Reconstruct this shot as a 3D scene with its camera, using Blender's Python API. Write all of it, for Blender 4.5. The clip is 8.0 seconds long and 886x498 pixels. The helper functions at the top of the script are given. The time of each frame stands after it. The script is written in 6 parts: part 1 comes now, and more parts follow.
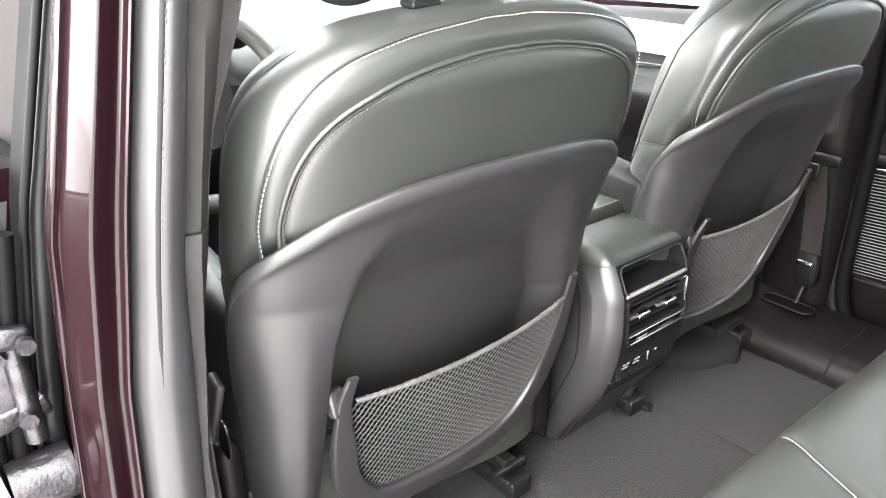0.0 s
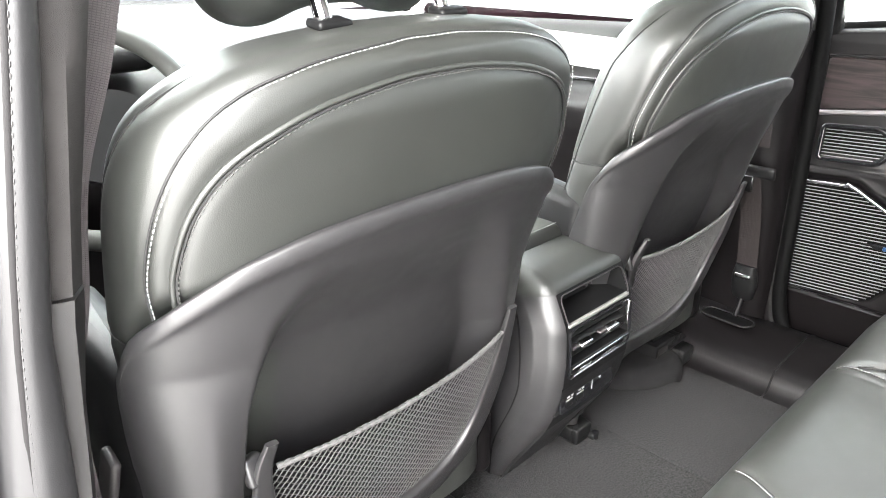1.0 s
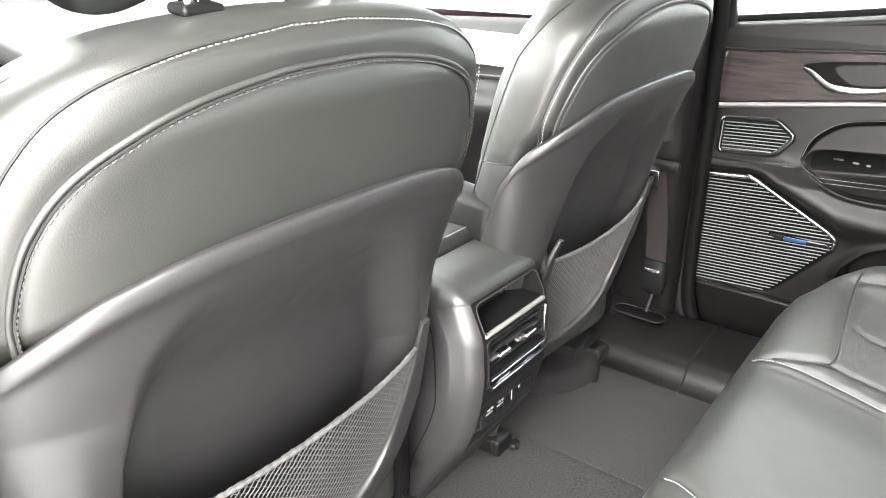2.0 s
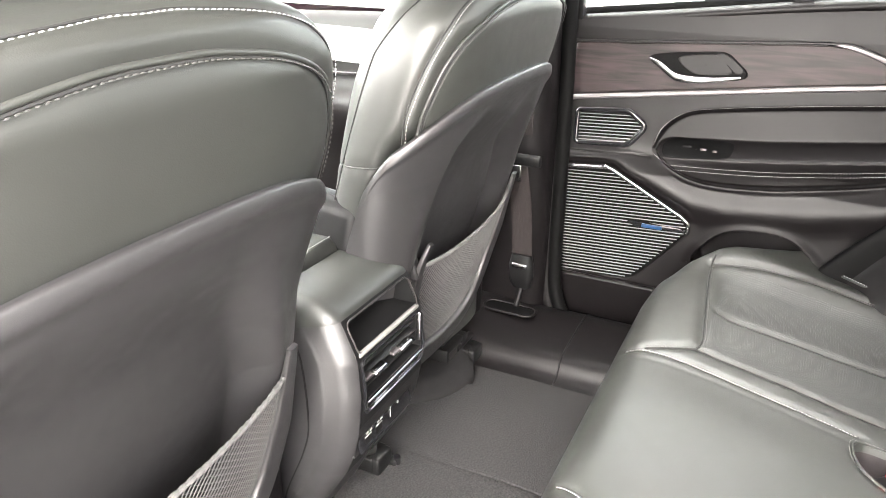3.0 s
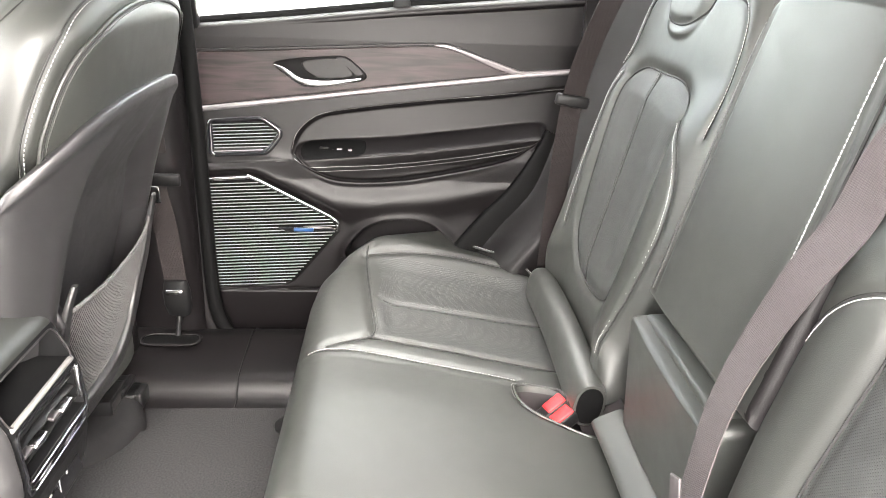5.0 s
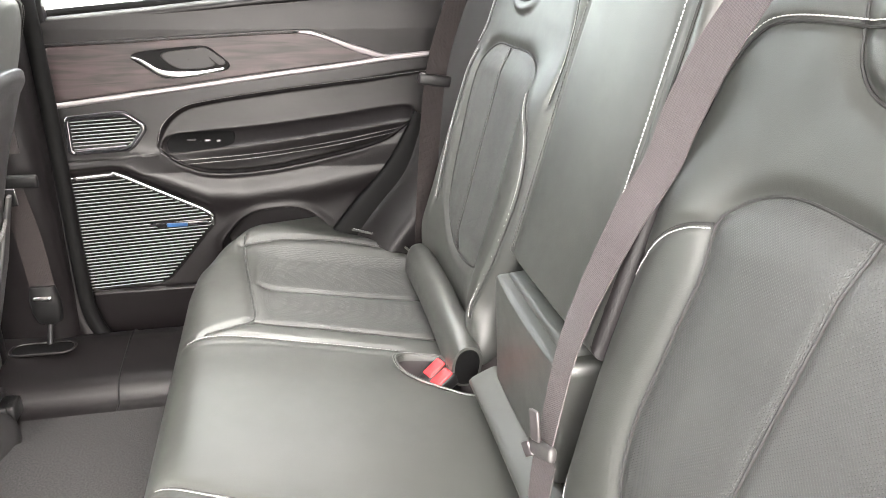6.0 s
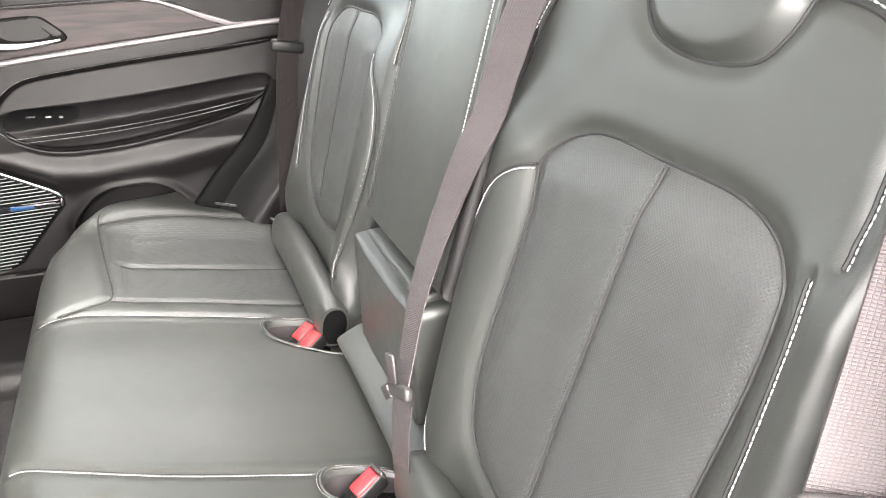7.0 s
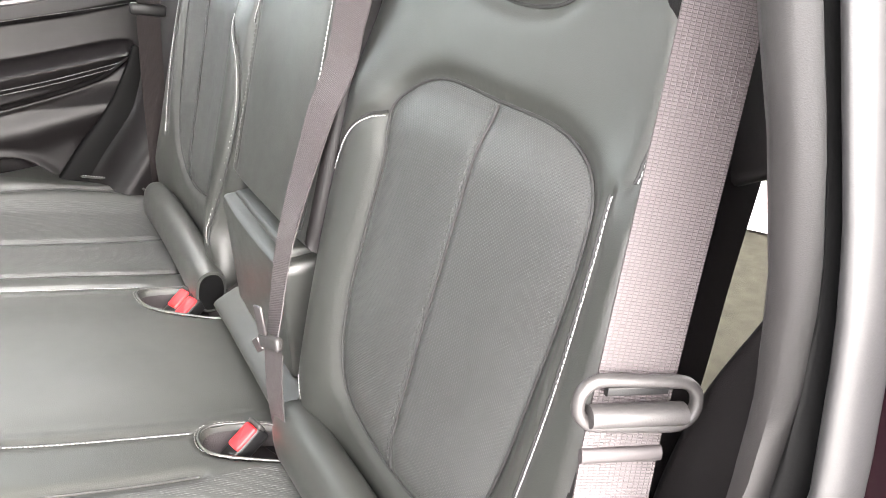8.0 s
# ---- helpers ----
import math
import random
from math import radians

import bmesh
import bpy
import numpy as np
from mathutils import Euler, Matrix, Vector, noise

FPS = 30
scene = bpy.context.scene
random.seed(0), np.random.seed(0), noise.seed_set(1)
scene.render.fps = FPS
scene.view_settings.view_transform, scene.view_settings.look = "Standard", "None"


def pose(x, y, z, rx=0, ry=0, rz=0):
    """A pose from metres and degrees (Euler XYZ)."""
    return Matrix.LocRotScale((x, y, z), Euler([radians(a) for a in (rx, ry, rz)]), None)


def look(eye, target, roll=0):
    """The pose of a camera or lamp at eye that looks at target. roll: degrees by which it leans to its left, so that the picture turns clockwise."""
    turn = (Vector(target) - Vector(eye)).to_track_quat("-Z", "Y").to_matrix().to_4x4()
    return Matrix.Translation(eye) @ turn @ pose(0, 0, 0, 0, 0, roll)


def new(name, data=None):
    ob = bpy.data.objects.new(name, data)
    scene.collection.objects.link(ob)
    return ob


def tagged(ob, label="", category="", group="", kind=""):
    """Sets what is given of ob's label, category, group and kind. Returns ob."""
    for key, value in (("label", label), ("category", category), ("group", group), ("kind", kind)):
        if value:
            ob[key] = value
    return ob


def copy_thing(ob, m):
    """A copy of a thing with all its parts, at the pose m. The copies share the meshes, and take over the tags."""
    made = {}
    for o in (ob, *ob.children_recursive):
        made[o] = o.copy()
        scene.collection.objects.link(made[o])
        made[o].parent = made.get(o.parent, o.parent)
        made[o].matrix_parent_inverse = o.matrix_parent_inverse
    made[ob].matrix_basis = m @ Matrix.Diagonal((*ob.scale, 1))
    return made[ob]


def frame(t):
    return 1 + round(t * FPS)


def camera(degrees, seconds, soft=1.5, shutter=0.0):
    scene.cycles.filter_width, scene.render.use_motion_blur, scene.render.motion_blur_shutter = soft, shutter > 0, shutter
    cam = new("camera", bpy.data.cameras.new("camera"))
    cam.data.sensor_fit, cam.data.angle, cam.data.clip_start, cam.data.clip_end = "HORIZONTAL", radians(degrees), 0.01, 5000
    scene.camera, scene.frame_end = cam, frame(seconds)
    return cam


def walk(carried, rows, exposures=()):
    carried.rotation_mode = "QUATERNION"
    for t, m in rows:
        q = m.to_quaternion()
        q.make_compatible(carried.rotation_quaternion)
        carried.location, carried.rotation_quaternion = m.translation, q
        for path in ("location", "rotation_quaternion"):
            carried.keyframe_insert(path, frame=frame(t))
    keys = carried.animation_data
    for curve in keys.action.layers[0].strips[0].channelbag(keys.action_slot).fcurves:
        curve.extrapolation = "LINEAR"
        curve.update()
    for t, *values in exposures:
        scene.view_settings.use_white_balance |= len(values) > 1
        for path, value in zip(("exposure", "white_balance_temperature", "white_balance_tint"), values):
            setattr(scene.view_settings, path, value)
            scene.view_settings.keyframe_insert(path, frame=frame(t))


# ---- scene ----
# camera and its walk
cam = camera(62.3, 8.0, soft=0.75)
PATH = [
    (0, (-0.92, -0.6, 1.068), (0.227, 0.822, 0.253), -0.7),
    (0.5, (-0.88, -0.576, 1.066), (0.324, 0.807, 0.268), -0.8),
    (1, (-0.857, -0.546, 1.066), (0.423, 0.773, 0.276), -0.7),
    (1.5, (-0.831, -0.515, 1.055), (0.534, 0.721, 0.274), -0.7),
    (3, (-0.748, -0.448, 1.035), (0.9, 0.359, 0.238), 0.6),
    (3.5, (-0.732, -0.401, 1.029), (1.02, 0.162, 0.245), 0.4),
    (4, (-0.731, -0.388, 1.032), (1.084, -0.067, 0.256), 1.0),
    (4.5, (-0.734, -0.395, 1.031), (1.114, -0.33, 0.269), 2.0),
    (6, (-0.796, -0.441, 1.012), (1.011, -0.846, 0.256), 1.0),
    (6.5, (-0.817, -0.454, 1.007), (0.936, -1.016, 0.224), 0.8),
    (7, (-0.839, -0.467, 1.001), (0.85, -1.164, 0.187), 1.1),
    (7.5, (-0.864, -0.478, 0.997), (0.755, -1.293, 0.152), 1.4),
    (8, (-0.888, -0.487, 0.989), (0.653, -1.416, 0.116), 1.9),
]
EXPOSURE = 3.5
walk(cam, [(t, look(eye, target, roll)) for t, eye, target, roll in PATH], exposures=[(0, EXPOSURE, 6400, 8), (1.5, EXPOSURE + 0.1, 6500, 7), (3.5, EXPOSURE + 0.5, 6800, 10), (6, EXPOSURE + 0.52, 6800, 10), (8, EXPOSURE + 0.45, 6700, 11)])

# world and sun: bright overcast day
world = bpy.data.worlds.new("sky")
scene.world = world
world.use_nodes = True
wn = world.node_tree
sky = wn.nodes.new("ShaderNodeTexSky")
sky.sky_type = "NISHITA"
sky.sun_disc = False
sky.sun_elevation, sky.sun_rotation = radians(38), radians(260)
sky.air_density, sky.dust_density = 1.0, 4.0
grey = wn.nodes.new("ShaderNodeHueSaturation")
grey.inputs["Saturation"].default_value = 0.25
wn.links.new(sky.outputs[0], grey.inputs["Color"])
wn.links.new(grey.outputs[0], wn.nodes["Background"].inputs[0])
wn.nodes["Background"].inputs[1].default_value = 0.155
sun = new("sun", bpy.data.lights.new("sun", "SUN"))
sun.data.energy, sun.data.angle, sun.data.color = 5.0, radians(170), (1.0, 0.962, 0.95)
sun.matrix_world = look((-4.2, -0.2, 5.0), (0, 0, 0))


# ---- materials ----
def mat(name, color, rough=0.5, metal=0.0, bump=0.0, scale=400.0, vary=0.15, vary_scale=6.0, rough_vary=0.08,
        kind="noise", stretch=(1, 1, 1), spec=0.5, coat=0.0, dist=0.001):
    """A procedural surface: colour and gloss vary broadly, relief is fine."""
    m = bpy.data.materials.new(name)
    m.use_nodes = True
    nt = m.node_tree
    n, l = nt.nodes, nt.links
    b = n["Principled BSDF"]
    tc = n.new("ShaderNodeTexCoord")
    mp = n.new("ShaderNodeMapping")
    mp.inputs["Scale"].default_value = stretch
    l.new(tc.outputs["Object"], mp.inputs[0])
    big = n.new("ShaderNodeTexNoise")
    big.inputs["Scale"].default_value, big.inputs["Detail"].default_value = vary_scale, 6
    l.new(mp.outputs[0], big.inputs["Vector"])
    ramp = n.new("ShaderNodeMapRange")
    ramp.inputs["From Min"].default_value, ramp.inputs["From Max"].default_value = 0.3, 0.7
    ramp.inputs["To Min"].default_value, ramp.inputs["To Max"].default_value = 1 - vary, 1 + vary
    l.new(big.outputs["Fac"], ramp.inputs["Value"])
    mul = n.new("ShaderNodeVectorMath")
    mul.operation = "SCALE"
    mul.inputs[0].default_value = color
    l.new(ramp.outputs[0], mul.inputs["Scale"])
    l.new(mul.outputs[0], b.inputs["Base Color"])
    rr = n.new("ShaderNodeMapRange")
    rr.inputs["To Min"].default_value, rr.inputs["To Max"].default_value = rough - rough_vary, rough + rough_vary
    mid = n.new("ShaderNodeTexNoise")
    mid.inputs["Scale"].default_value, mid.inputs["Detail"].default_value = vary_scale * 5, 5
    l.new(mp.outputs[0], mid.inputs["Vector"])
    l.new(mid.outputs["Fac"], rr.inputs["Value"])
    l.new(rr.outputs[0], b.inputs["Roughness"])
    b.inputs["Metallic"].default_value = metal
    b.inputs["Specular IOR Level"].default_value = spec
    b.inputs["Coat Weight"].default_value = coat
    b.inputs["Coat Roughness"].default_value = 0.03
    if bump:
        if kind == "cells":
            t = n.new("ShaderNodeTexVoronoi")
            t.feature = "SMOOTH_F1"
        elif kind == "wave":
            t = n.new("ShaderNodeTexWave")
            t.inputs["Distortion"].default_value = 0.3
        else:
            t = n.new("ShaderNodeTexNoise")
            t.inputs["Detail"].default_value = 4
        t.inputs["Scale"].default_value = scale
        l.new(mp.outputs[0], t.inputs["Vector"])
        bp = n.new("ShaderNodeBump")
        bp.inputs["Strength"].default_value, bp.inputs["Distance"].default_value = bump, dist
        l.new(t.outputs["Distance" if kind == "cells" else "Fac"], bp.inputs["Height"])
        l.new(bp.outputs[0], b.inputs["Normal"])
    return m


def webbing(name, color, along=300.0, across=300.0):
    """Woven belt: ribs across and fine rows of dashes."""
    m = mat(name, color, 0.55, bump=0.0, vary=0.08, vary_scale=20)
    nt = m.node_tree
    n, l = nt.nodes, nt.links
    b = n["Principled BSDF"]
    uv = n.new("ShaderNodeUVMap")
    ck = n.new("ShaderNodeTexBrick")
    ck.inputs["Scale"].default_value = 1.0
    ck.inputs["Brick Width"].default_value, ck.inputs["Row Height"].default_value = 0.0030, 0.0018
    ck.inputs["Mortar Size"].default_value = 0.0005
    ck.inputs["Mortar Smooth"].default_value = 1.0
    ck.offset = 0.0
    l.new(uv.outputs[0], ck.inputs["Vector"])
    inv = n.new("ShaderNodeMath")
    inv.operation = "SUBTRACT"
    inv.inputs[0].default_value = 1.0
    l.new(ck.outputs["Fac"], inv.inputs[1])
    bp = n.new("ShaderNodeBump")
    bp.inputs["Strength"].default_value, bp.inputs["Distance"].default_value = 0.6, 0.0005
    l.new(inv.outputs[0], bp.inputs["Height"])
    l.new(bp.outputs[0], b.inputs["Normal"])
    shade = n.new("ShaderNodeMapRange")
    shade.inputs["To Min"].default_value, shade.inputs["To Max"].default_value = 0.62, 1.18
    l.new(inv.outputs[0], shade.inputs["Value"])
    dash = n.new("ShaderNodeVectorMath")
    dash.operation = "SCALE"
    dash.inputs[0].default_value = color
    l.new(shade.outputs[0], dash.inputs["Scale"])
    l.new(dash.outputs[0], b.inputs["Base Color"])
    return m


def perforated(name, color, pitch=0.0034):
    """Leather punched with rows of small holes, seen through the map of the cover's own plane."""
    m = mat(name, color, 0.5, spec=0.65, bump=0.0, vary=0.1, vary_scale=9)
    nt = m.node_tree
    n, l = nt.nodes, nt.links
    b = n["Principled BSDF"]
    tc = n.new("ShaderNodeTexCoord")
    mp = n.new("ShaderNodeMapping")
    mp.inputs["Rotation"].default_value = (radians(-14), 0, 0)
    l.new(tc.outputs["Object"], mp.inputs[0])
    sep = n.new("ShaderNodeSeparateXYZ")
    l.new(mp.outputs[0], sep.inputs[0])
    waves = []
    for sgn in (1, -1):
        mix = n.new("ShaderNodeMath")
        mix.operation = "MULTIPLY_ADD"
        mix.inputs[1].default_value = sgn
        l.new(sep.outputs["X"], mix.inputs[0])
        l.new(sep.outputs["Z"], mix.inputs[2])
        k = n.new("ShaderNodeMath")
        k.operation = "MULTIPLY"
        k.inputs[1].default_value = math.pi / pitch
        l.new(mix.outputs[0], k.inputs[0])
        si = n.new("ShaderNodeMath")
        si.operation = "SINE"
        l.new(k.outputs[0], si.inputs[0])
        ab = n.new("ShaderNodeMath")
        ab.operation = "ABSOLUTE"
        l.new(si.outputs[0], ab.inputs[0])
        waves.append(ab)
    pr = n.new("ShaderNodeMath")
    pr.operation = "MULTIPLY"
    l.new(waves[0].outputs[0], pr.inputs[0])
    l.new(waves[1].outputs[0], pr.inputs[1])
    hole = n.new("ShaderNodeMapRange")
    hole.inputs["From Min"].default_value, hole.inputs["From Max"].default_value = 0.55, 0.85
    hole.inputs["To Min"].default_value, hole.inputs["To Max"].default_value = 1.0, 0.0
    l.new(pr.outputs[0], hole.inputs["Value"])
    bp = n.new("ShaderNodeBump")
    bp.inputs["Strength"].default_value, bp.inputs["Distance"].default_value = 0.55, 0.0006
    l.new(hole.outputs[0], bp.inputs["Height"])
    l.new(bp.outputs[0], b.inputs["Normal"])
    return m


def wood_mat():
    m = mat("dark_wood_veneer", (0.075, 0.058, 0.055), 0.45, vary=0.0, spec=0.2)
    nt = m.node_tree
    n, l = nt.nodes, nt.links
    b = n["Principled BSDF"]
    tc = n.new("ShaderNodeTexCoord")
    mp = n.new("ShaderNodeMapping")
    mp.inputs["Scale"].default_value = (6, 3.2, 40)
    no = n.new("ShaderNodeTexNoise")
    no.inputs["Scale"].default_value, no.inputs["Detail"].default_value, no.inputs["Distortion"].default_value = 2.2, 9, 0.8
    cr = n.new("ShaderNodeValToRGB")
    cr.color_ramp.elements[0].position, cr.color_ramp.elements[0].color = 0.32, (0.0055, 0.0040, 0.0040, 1)
    cr.color_ramp.elements[1].position, cr.color_ramp.elements[1].color = 0.68, (0.030, 0.0205, 0.0215, 1)
    l.new(tc.outputs["Object"], mp.inputs[0])
    l.new(mp.outputs[0], no.inputs["Vector"])
    l.new(no.outputs["Fac"], cr.inputs[0])
    l.new(cr.outputs[0], b.inputs["Base Color"])
    bp = n.new("ShaderNodeBump")
    bp.inputs["Strength"].default_value, bp.inputs["Distance"].default_value = 0.3, 0.0005
    l.new(no.outputs["Fac"], bp.inputs["Height"])
    l.new(bp.outputs[0], b.inputs["Normal"])
    return m


def glass_mat(name, tint):
    m = bpy.data.materials.new(name)
    m.use_nodes = True
    b = m.node_tree.nodes["Principled BSDF"]
    b.inputs["Base Color"].default_value = (*tint, 1)
    b.inputs["Transmission Weight"].default_value = 1.0
    b.inputs["Roughness"].default_value = 0.0
    b.inputs["IOR"].default_value = 1.05
    return m


LEATHER = mat("black_leather", (0.0200, 0.0210, 0.0190), 0.44, bump=0.10, scale=1100, kind="cells", vary=0.12, vary_scale=9, rough_vary=0.06, spec=0.75)
PERF = perforated("perforated_leather", (0.0280, 0.0290, 0.0280))
SHELL = mat("moulded_grey_plastic", (0.0172, 0.0164, 0.0172), 0.42, bump=0.2, scale=1500, vary=0.08, vary_scale=10, spec=0.75)
TRIM = mat("soft_dark_trim", (0.0040, 0.0034, 0.0037), 0.42, bump=0.2, scale=1300, vary=0.08, vary_scale=8, spec=0.2)
BLACK = mat("black_plastic", (0.006, 0.006, 0.0063), 0.4, bump=0.15, scale=1200, spec=0.22)
GLOSS = mat("gloss_black", (0.008, 0.008, 0.009), 0.09, vary=0.05, rough_vary=0.03)
RUBBER = mat("grey_rubber_seal", (0.0150, 0.0146, 0.0153), 0.44, bump=0.1, scale=900, spec=0.4)
BRUBBER = mat("black_rubber", (0.0025, 0.0025, 0.0026), 0.6, bump=0.15, scale=500, spec=0.06)
CLOTH = mat("woven_pillar_cloth", (0.0235, 0.0215, 0.021), 0.8, bump=0.3, scale=2200, kind="cells", vary=0.08, spec=0.3)
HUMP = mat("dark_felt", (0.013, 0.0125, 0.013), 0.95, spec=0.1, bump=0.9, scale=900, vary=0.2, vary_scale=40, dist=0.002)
FELT = mat("grey_felt", (0.055, 0.054, 0.056), 0.95, spec=0.2, bump=0.9, scale=900, vary=0.2, vary_scale=40, dist=0.002)
CARPET = mat("charcoal_carpet", (0.030, 0.029, 0.030), 0.97, bump=1.0, scale=900, vary=0.55, vary_scale=330, dist=0.004, spec=0.2)
PILLAR = mat("grey_pillar_plastic", (0.0125, 0.0115, 0.0117), 0.48, bump=0.15, scale=1600, spec=0.4)
CHROME = mat("satin_chrome", (0.55, 0.545, 0.55), 0.2, metal=1.0, vary=0.06)
BRIGHT = mat("bright_chrome", (0.8, 0.8, 0.8), 0.08, metal=1.0, vary=0.04, rough_vary=0.03)
STEEL = mat("worn_hinge_steel", (0.055, 0.052, 0.055), 0.3, metal=0.9, vary=0.4, vary_scale=60, bump=0.4, scale=300)
PAINT = mat("dark_plum_car_paint", (0.0042, 0.0006, 0.0016), 0.5, vary=0.1, coat=0.45, rough_vary=0.04, spec=0.05)
CREASE = mat("seam_shadow_leather", (0.010, 0.010, 0.010), 0.7)
THREAD = mat("white_thread", (0.34, 0.34, 0.33), 0.7, vary=0.1, vary_scale=200)
DTHREAD = mat("grey_thread", (0.045, 0.0445, 0.043), 0.7, vary=0.1, vary_scale=200)
NETM = mat("net_cord", (0.050, 0.0485, 0.0485), 0.7, bump=0.3, scale=3000, vary=0.15, spec=0.2)
HEMM = mat("hem_elastic", (0.085, 0.083, 0.083), 0.8, bump=0.5, scale=1500, vary=0.2, vary_scale=60, spec=0.2)
RED = mat("red_buckle_plastic", (0.46, 0.018, 0.022), 0.45, vary=0.06, spec=0.3)
BLUE = mat("blue_badge", (0.002, 0.03, 0.10), 0.35, vary=0.05)
WHITE = mat("white_print", (0.2, 0.2, 0.2), 0.5)
GREYPL = mat("grey_bracket_plastic", (0.023, 0.0212, 0.0212), 0.45, bump=0.2, scale=900)
HEADL = mat("grey_headliner", (0.20, 0.196, 0.19), 0.9, bump=0.4, scale=900)
LIGHTWALL = mat("pale_dash_trim", (0.30, 0.30, 0.28), 0.5, bump=0.2, scale=700)
CONCRETE = mat("pale_concrete", (0.52, 0.51, 0.50), 0.85, bump=0.4, scale=90, vary=0.2, vary_scale=0.8)
BELTM = webbing("belt_webbing", (0.040, 0.0335, 0.035))
BELTD = webbing("dark_belt_webbing", (0.017, 0.0140, 0.0140))
BELTD.node_tree.nodes["Principled BSDF"].inputs["Specular IOR Level"].default_value = 0.15
WOOD = wood_mat()
BOOTC = mat("olive_boot_carpet", (0.042, 0.040, 0.030), 0.95, spec=0.2, bump=0.6, scale=700, vary=0.2, vary_scale=40)
PAPER = mat("white_paper", (0.8, 0.8, 0.79), 0.7, vary=0.03)
LINING = mat("pouch_lining", (0.026, 0.0225, 0.0235), 0.85, spec=0.2, bump=0.5, scale=900, vary=0.15, vary_scale=40)
PANE = glass_mat("window_glass", (0.90, 0.96, 0.93))

GRILLE = mat("grille_metal", (0.17, 0.165, 0.17), 0.42, metal=0.0, vary=0.05)
LSATIN = mat("satin_chrome_strip", (0.20, 0.185, 0.19), 0.40, metal=0.6, vary=0.06)
GTHREAD = mat("dim_thread", (0.17, 0.168, 0.165), 0.7, vary=0.1, vary_scale=200)
# bright metal of the reflector plate added on the driver-side sill
SILLREFL = mat("sill_reflector_metal", (0.55, 0.55, 0.54), 0.42, metal=0.6, vary=0.08, vary_scale=30)
PALESATIN = mat("pale_satin_plastic", (0.16, 0.155, 0.15), 0.38, vary=0.06)
SATIN = mat("satin_grey_metal", (0.10, 0.090, 0.093), 0.34, metal=0.8, vary=0.06)

# ---- building helpers ----
ORG = {}


def thing(name, loc, label, category, group="", kind=""):
    ob = new(name)
    ob.location = loc
    ob.empty_display_size = 0.05
    ORG[ob.name] = np.array(loc, float)
    return tagged(ob, label, category, group, kind)


def part(name, vf, material, parent=None, label="", sharp=52, category="", kind="", group="", uv=None):
    """One mesh object from world-space vertices and faces, under a thing or a part."""
    v, f = vf
    o = ORG.get(parent.name, np.zeros(3)) if parent else np.zeros(3)
    me = bpy.data.meshes.new(name)
    v = np.asarray(v, float) - o
    me.from_pydata(v.tolist(), [], f)
    if uv is not None:
        lay = me.uv_layers.new(name="UVMap")
        idx = np.zeros(len(me.loops), int)
        me.loops.foreach_get("vertex_index", idx)
        lay.data.foreach_set("uv", np.asarray(uv, float)[idx].ravel())
    me.materials.append(material)
    me.shade_smooth()
    me.set_sharp_from_angle(angle=radians(sharp))
    ob = new(name, me)
    if parent:
        ob.parent = parent
    ORG[ob.name] = o
    return tagged(ob, label, category, group, kind)


def merge(*vfs):
    V, F, n = [], [], 0
    for v, f in vfs:
        V.append(np.asarray(v, float).reshape(-1, 3))
        F += [[i + n for i in q] for q in f]
        n += len(V[-1])
    return np.vstack(V), F


def grid(P, cu=False, cv=False):
    """A sheet from a rows x columns x 3 array."""
    P = np.asarray(P, float)
    a, b = P.shape[:2]
    i, j = np.meshgrid(np.arange(a if cu else a - 1), np.arange(b if cv else b - 1), indexing="ij")
    i2, j2 = (i + 1) % a, (j + 1) % b
    F = np.stack([i * b + j, i * b + j2, i2 * b + j2, i2 * b + j], -1).reshape(-1, 4).tolist()
    return P.reshape(-1, 3), F


def curve(pts, n=60, closed=False):
    """A smooth line through points, evenly stepped."""
    p = np.asarray(pts, float)
    k = len(p)
    q = np.vstack([p[-1], p, p[0], p[1]]) if closed else np.vstack([2 * p[0] - p[1], p, 2 * p[-1] - p[-2]])
    out = []
    for i in range(k if closed else k - 1):
        a, b, c, d = q[i:i + 4]
        for t in np.linspace(0, 1, 24, endpoint=False):
            out.append(0.5 * (2 * b + (c - a) * t + (2 * a - 5 * b + 4 * c - d) * t ** 2 + (3 * b - a - 3 * c + d) * t ** 3))
    out.append(p[0] if closed else p[-1])
    out = np.array(out)
    s = np.r_[0, np.cumsum(np.linalg.norm(np.diff(out, axis=0), axis=1))]
    u = np.linspace(0, s[-1], n, endpoint=not closed)
    return np.stack([np.interp(u, s, out[:, i]) for i in range(p.shape[1])], 1)


def unit(v):
    v = np.asarray(v, float)
    return v / np.maximum(np.linalg.norm(v, axis=-1, keepdims=True), 1e-9)


def sweep(path, prof, side, closed=False, scale=None, caps=True):
    """A profile (a along side, b along the normal) carried along a path; side: one vector or one a point."""
    path = np.asarray(path, float)
    n = len(path)
    tan = unit(np.gradient(path, axis=0))
    if closed:
        tan = unit(np.roll(path, -1, 0) - np.roll(path, 1, 0))
    side = np.broadcast_to(np.asarray(side, float), (n, 3))
    side = unit(side - (side * tan).sum(1, keepdims=True) * tan)
    nor = np.cross(tan, side)
    sc = np.ones(n) if scale is None else np.asarray(scale, float)
    prof = np.asarray(prof, float)
    P = path[:, None] + sc[:, None, None] * (prof[None, :, :1] * side[:, None] + prof[None, :, 1:] * nor[:, None])
    v, f = grid(P, closed, True)
    m = len(prof)
    if caps and not closed:
        f += [tuple(range(m))[::-1], tuple(range((n - 1) * m, n * m))]
    return v, f


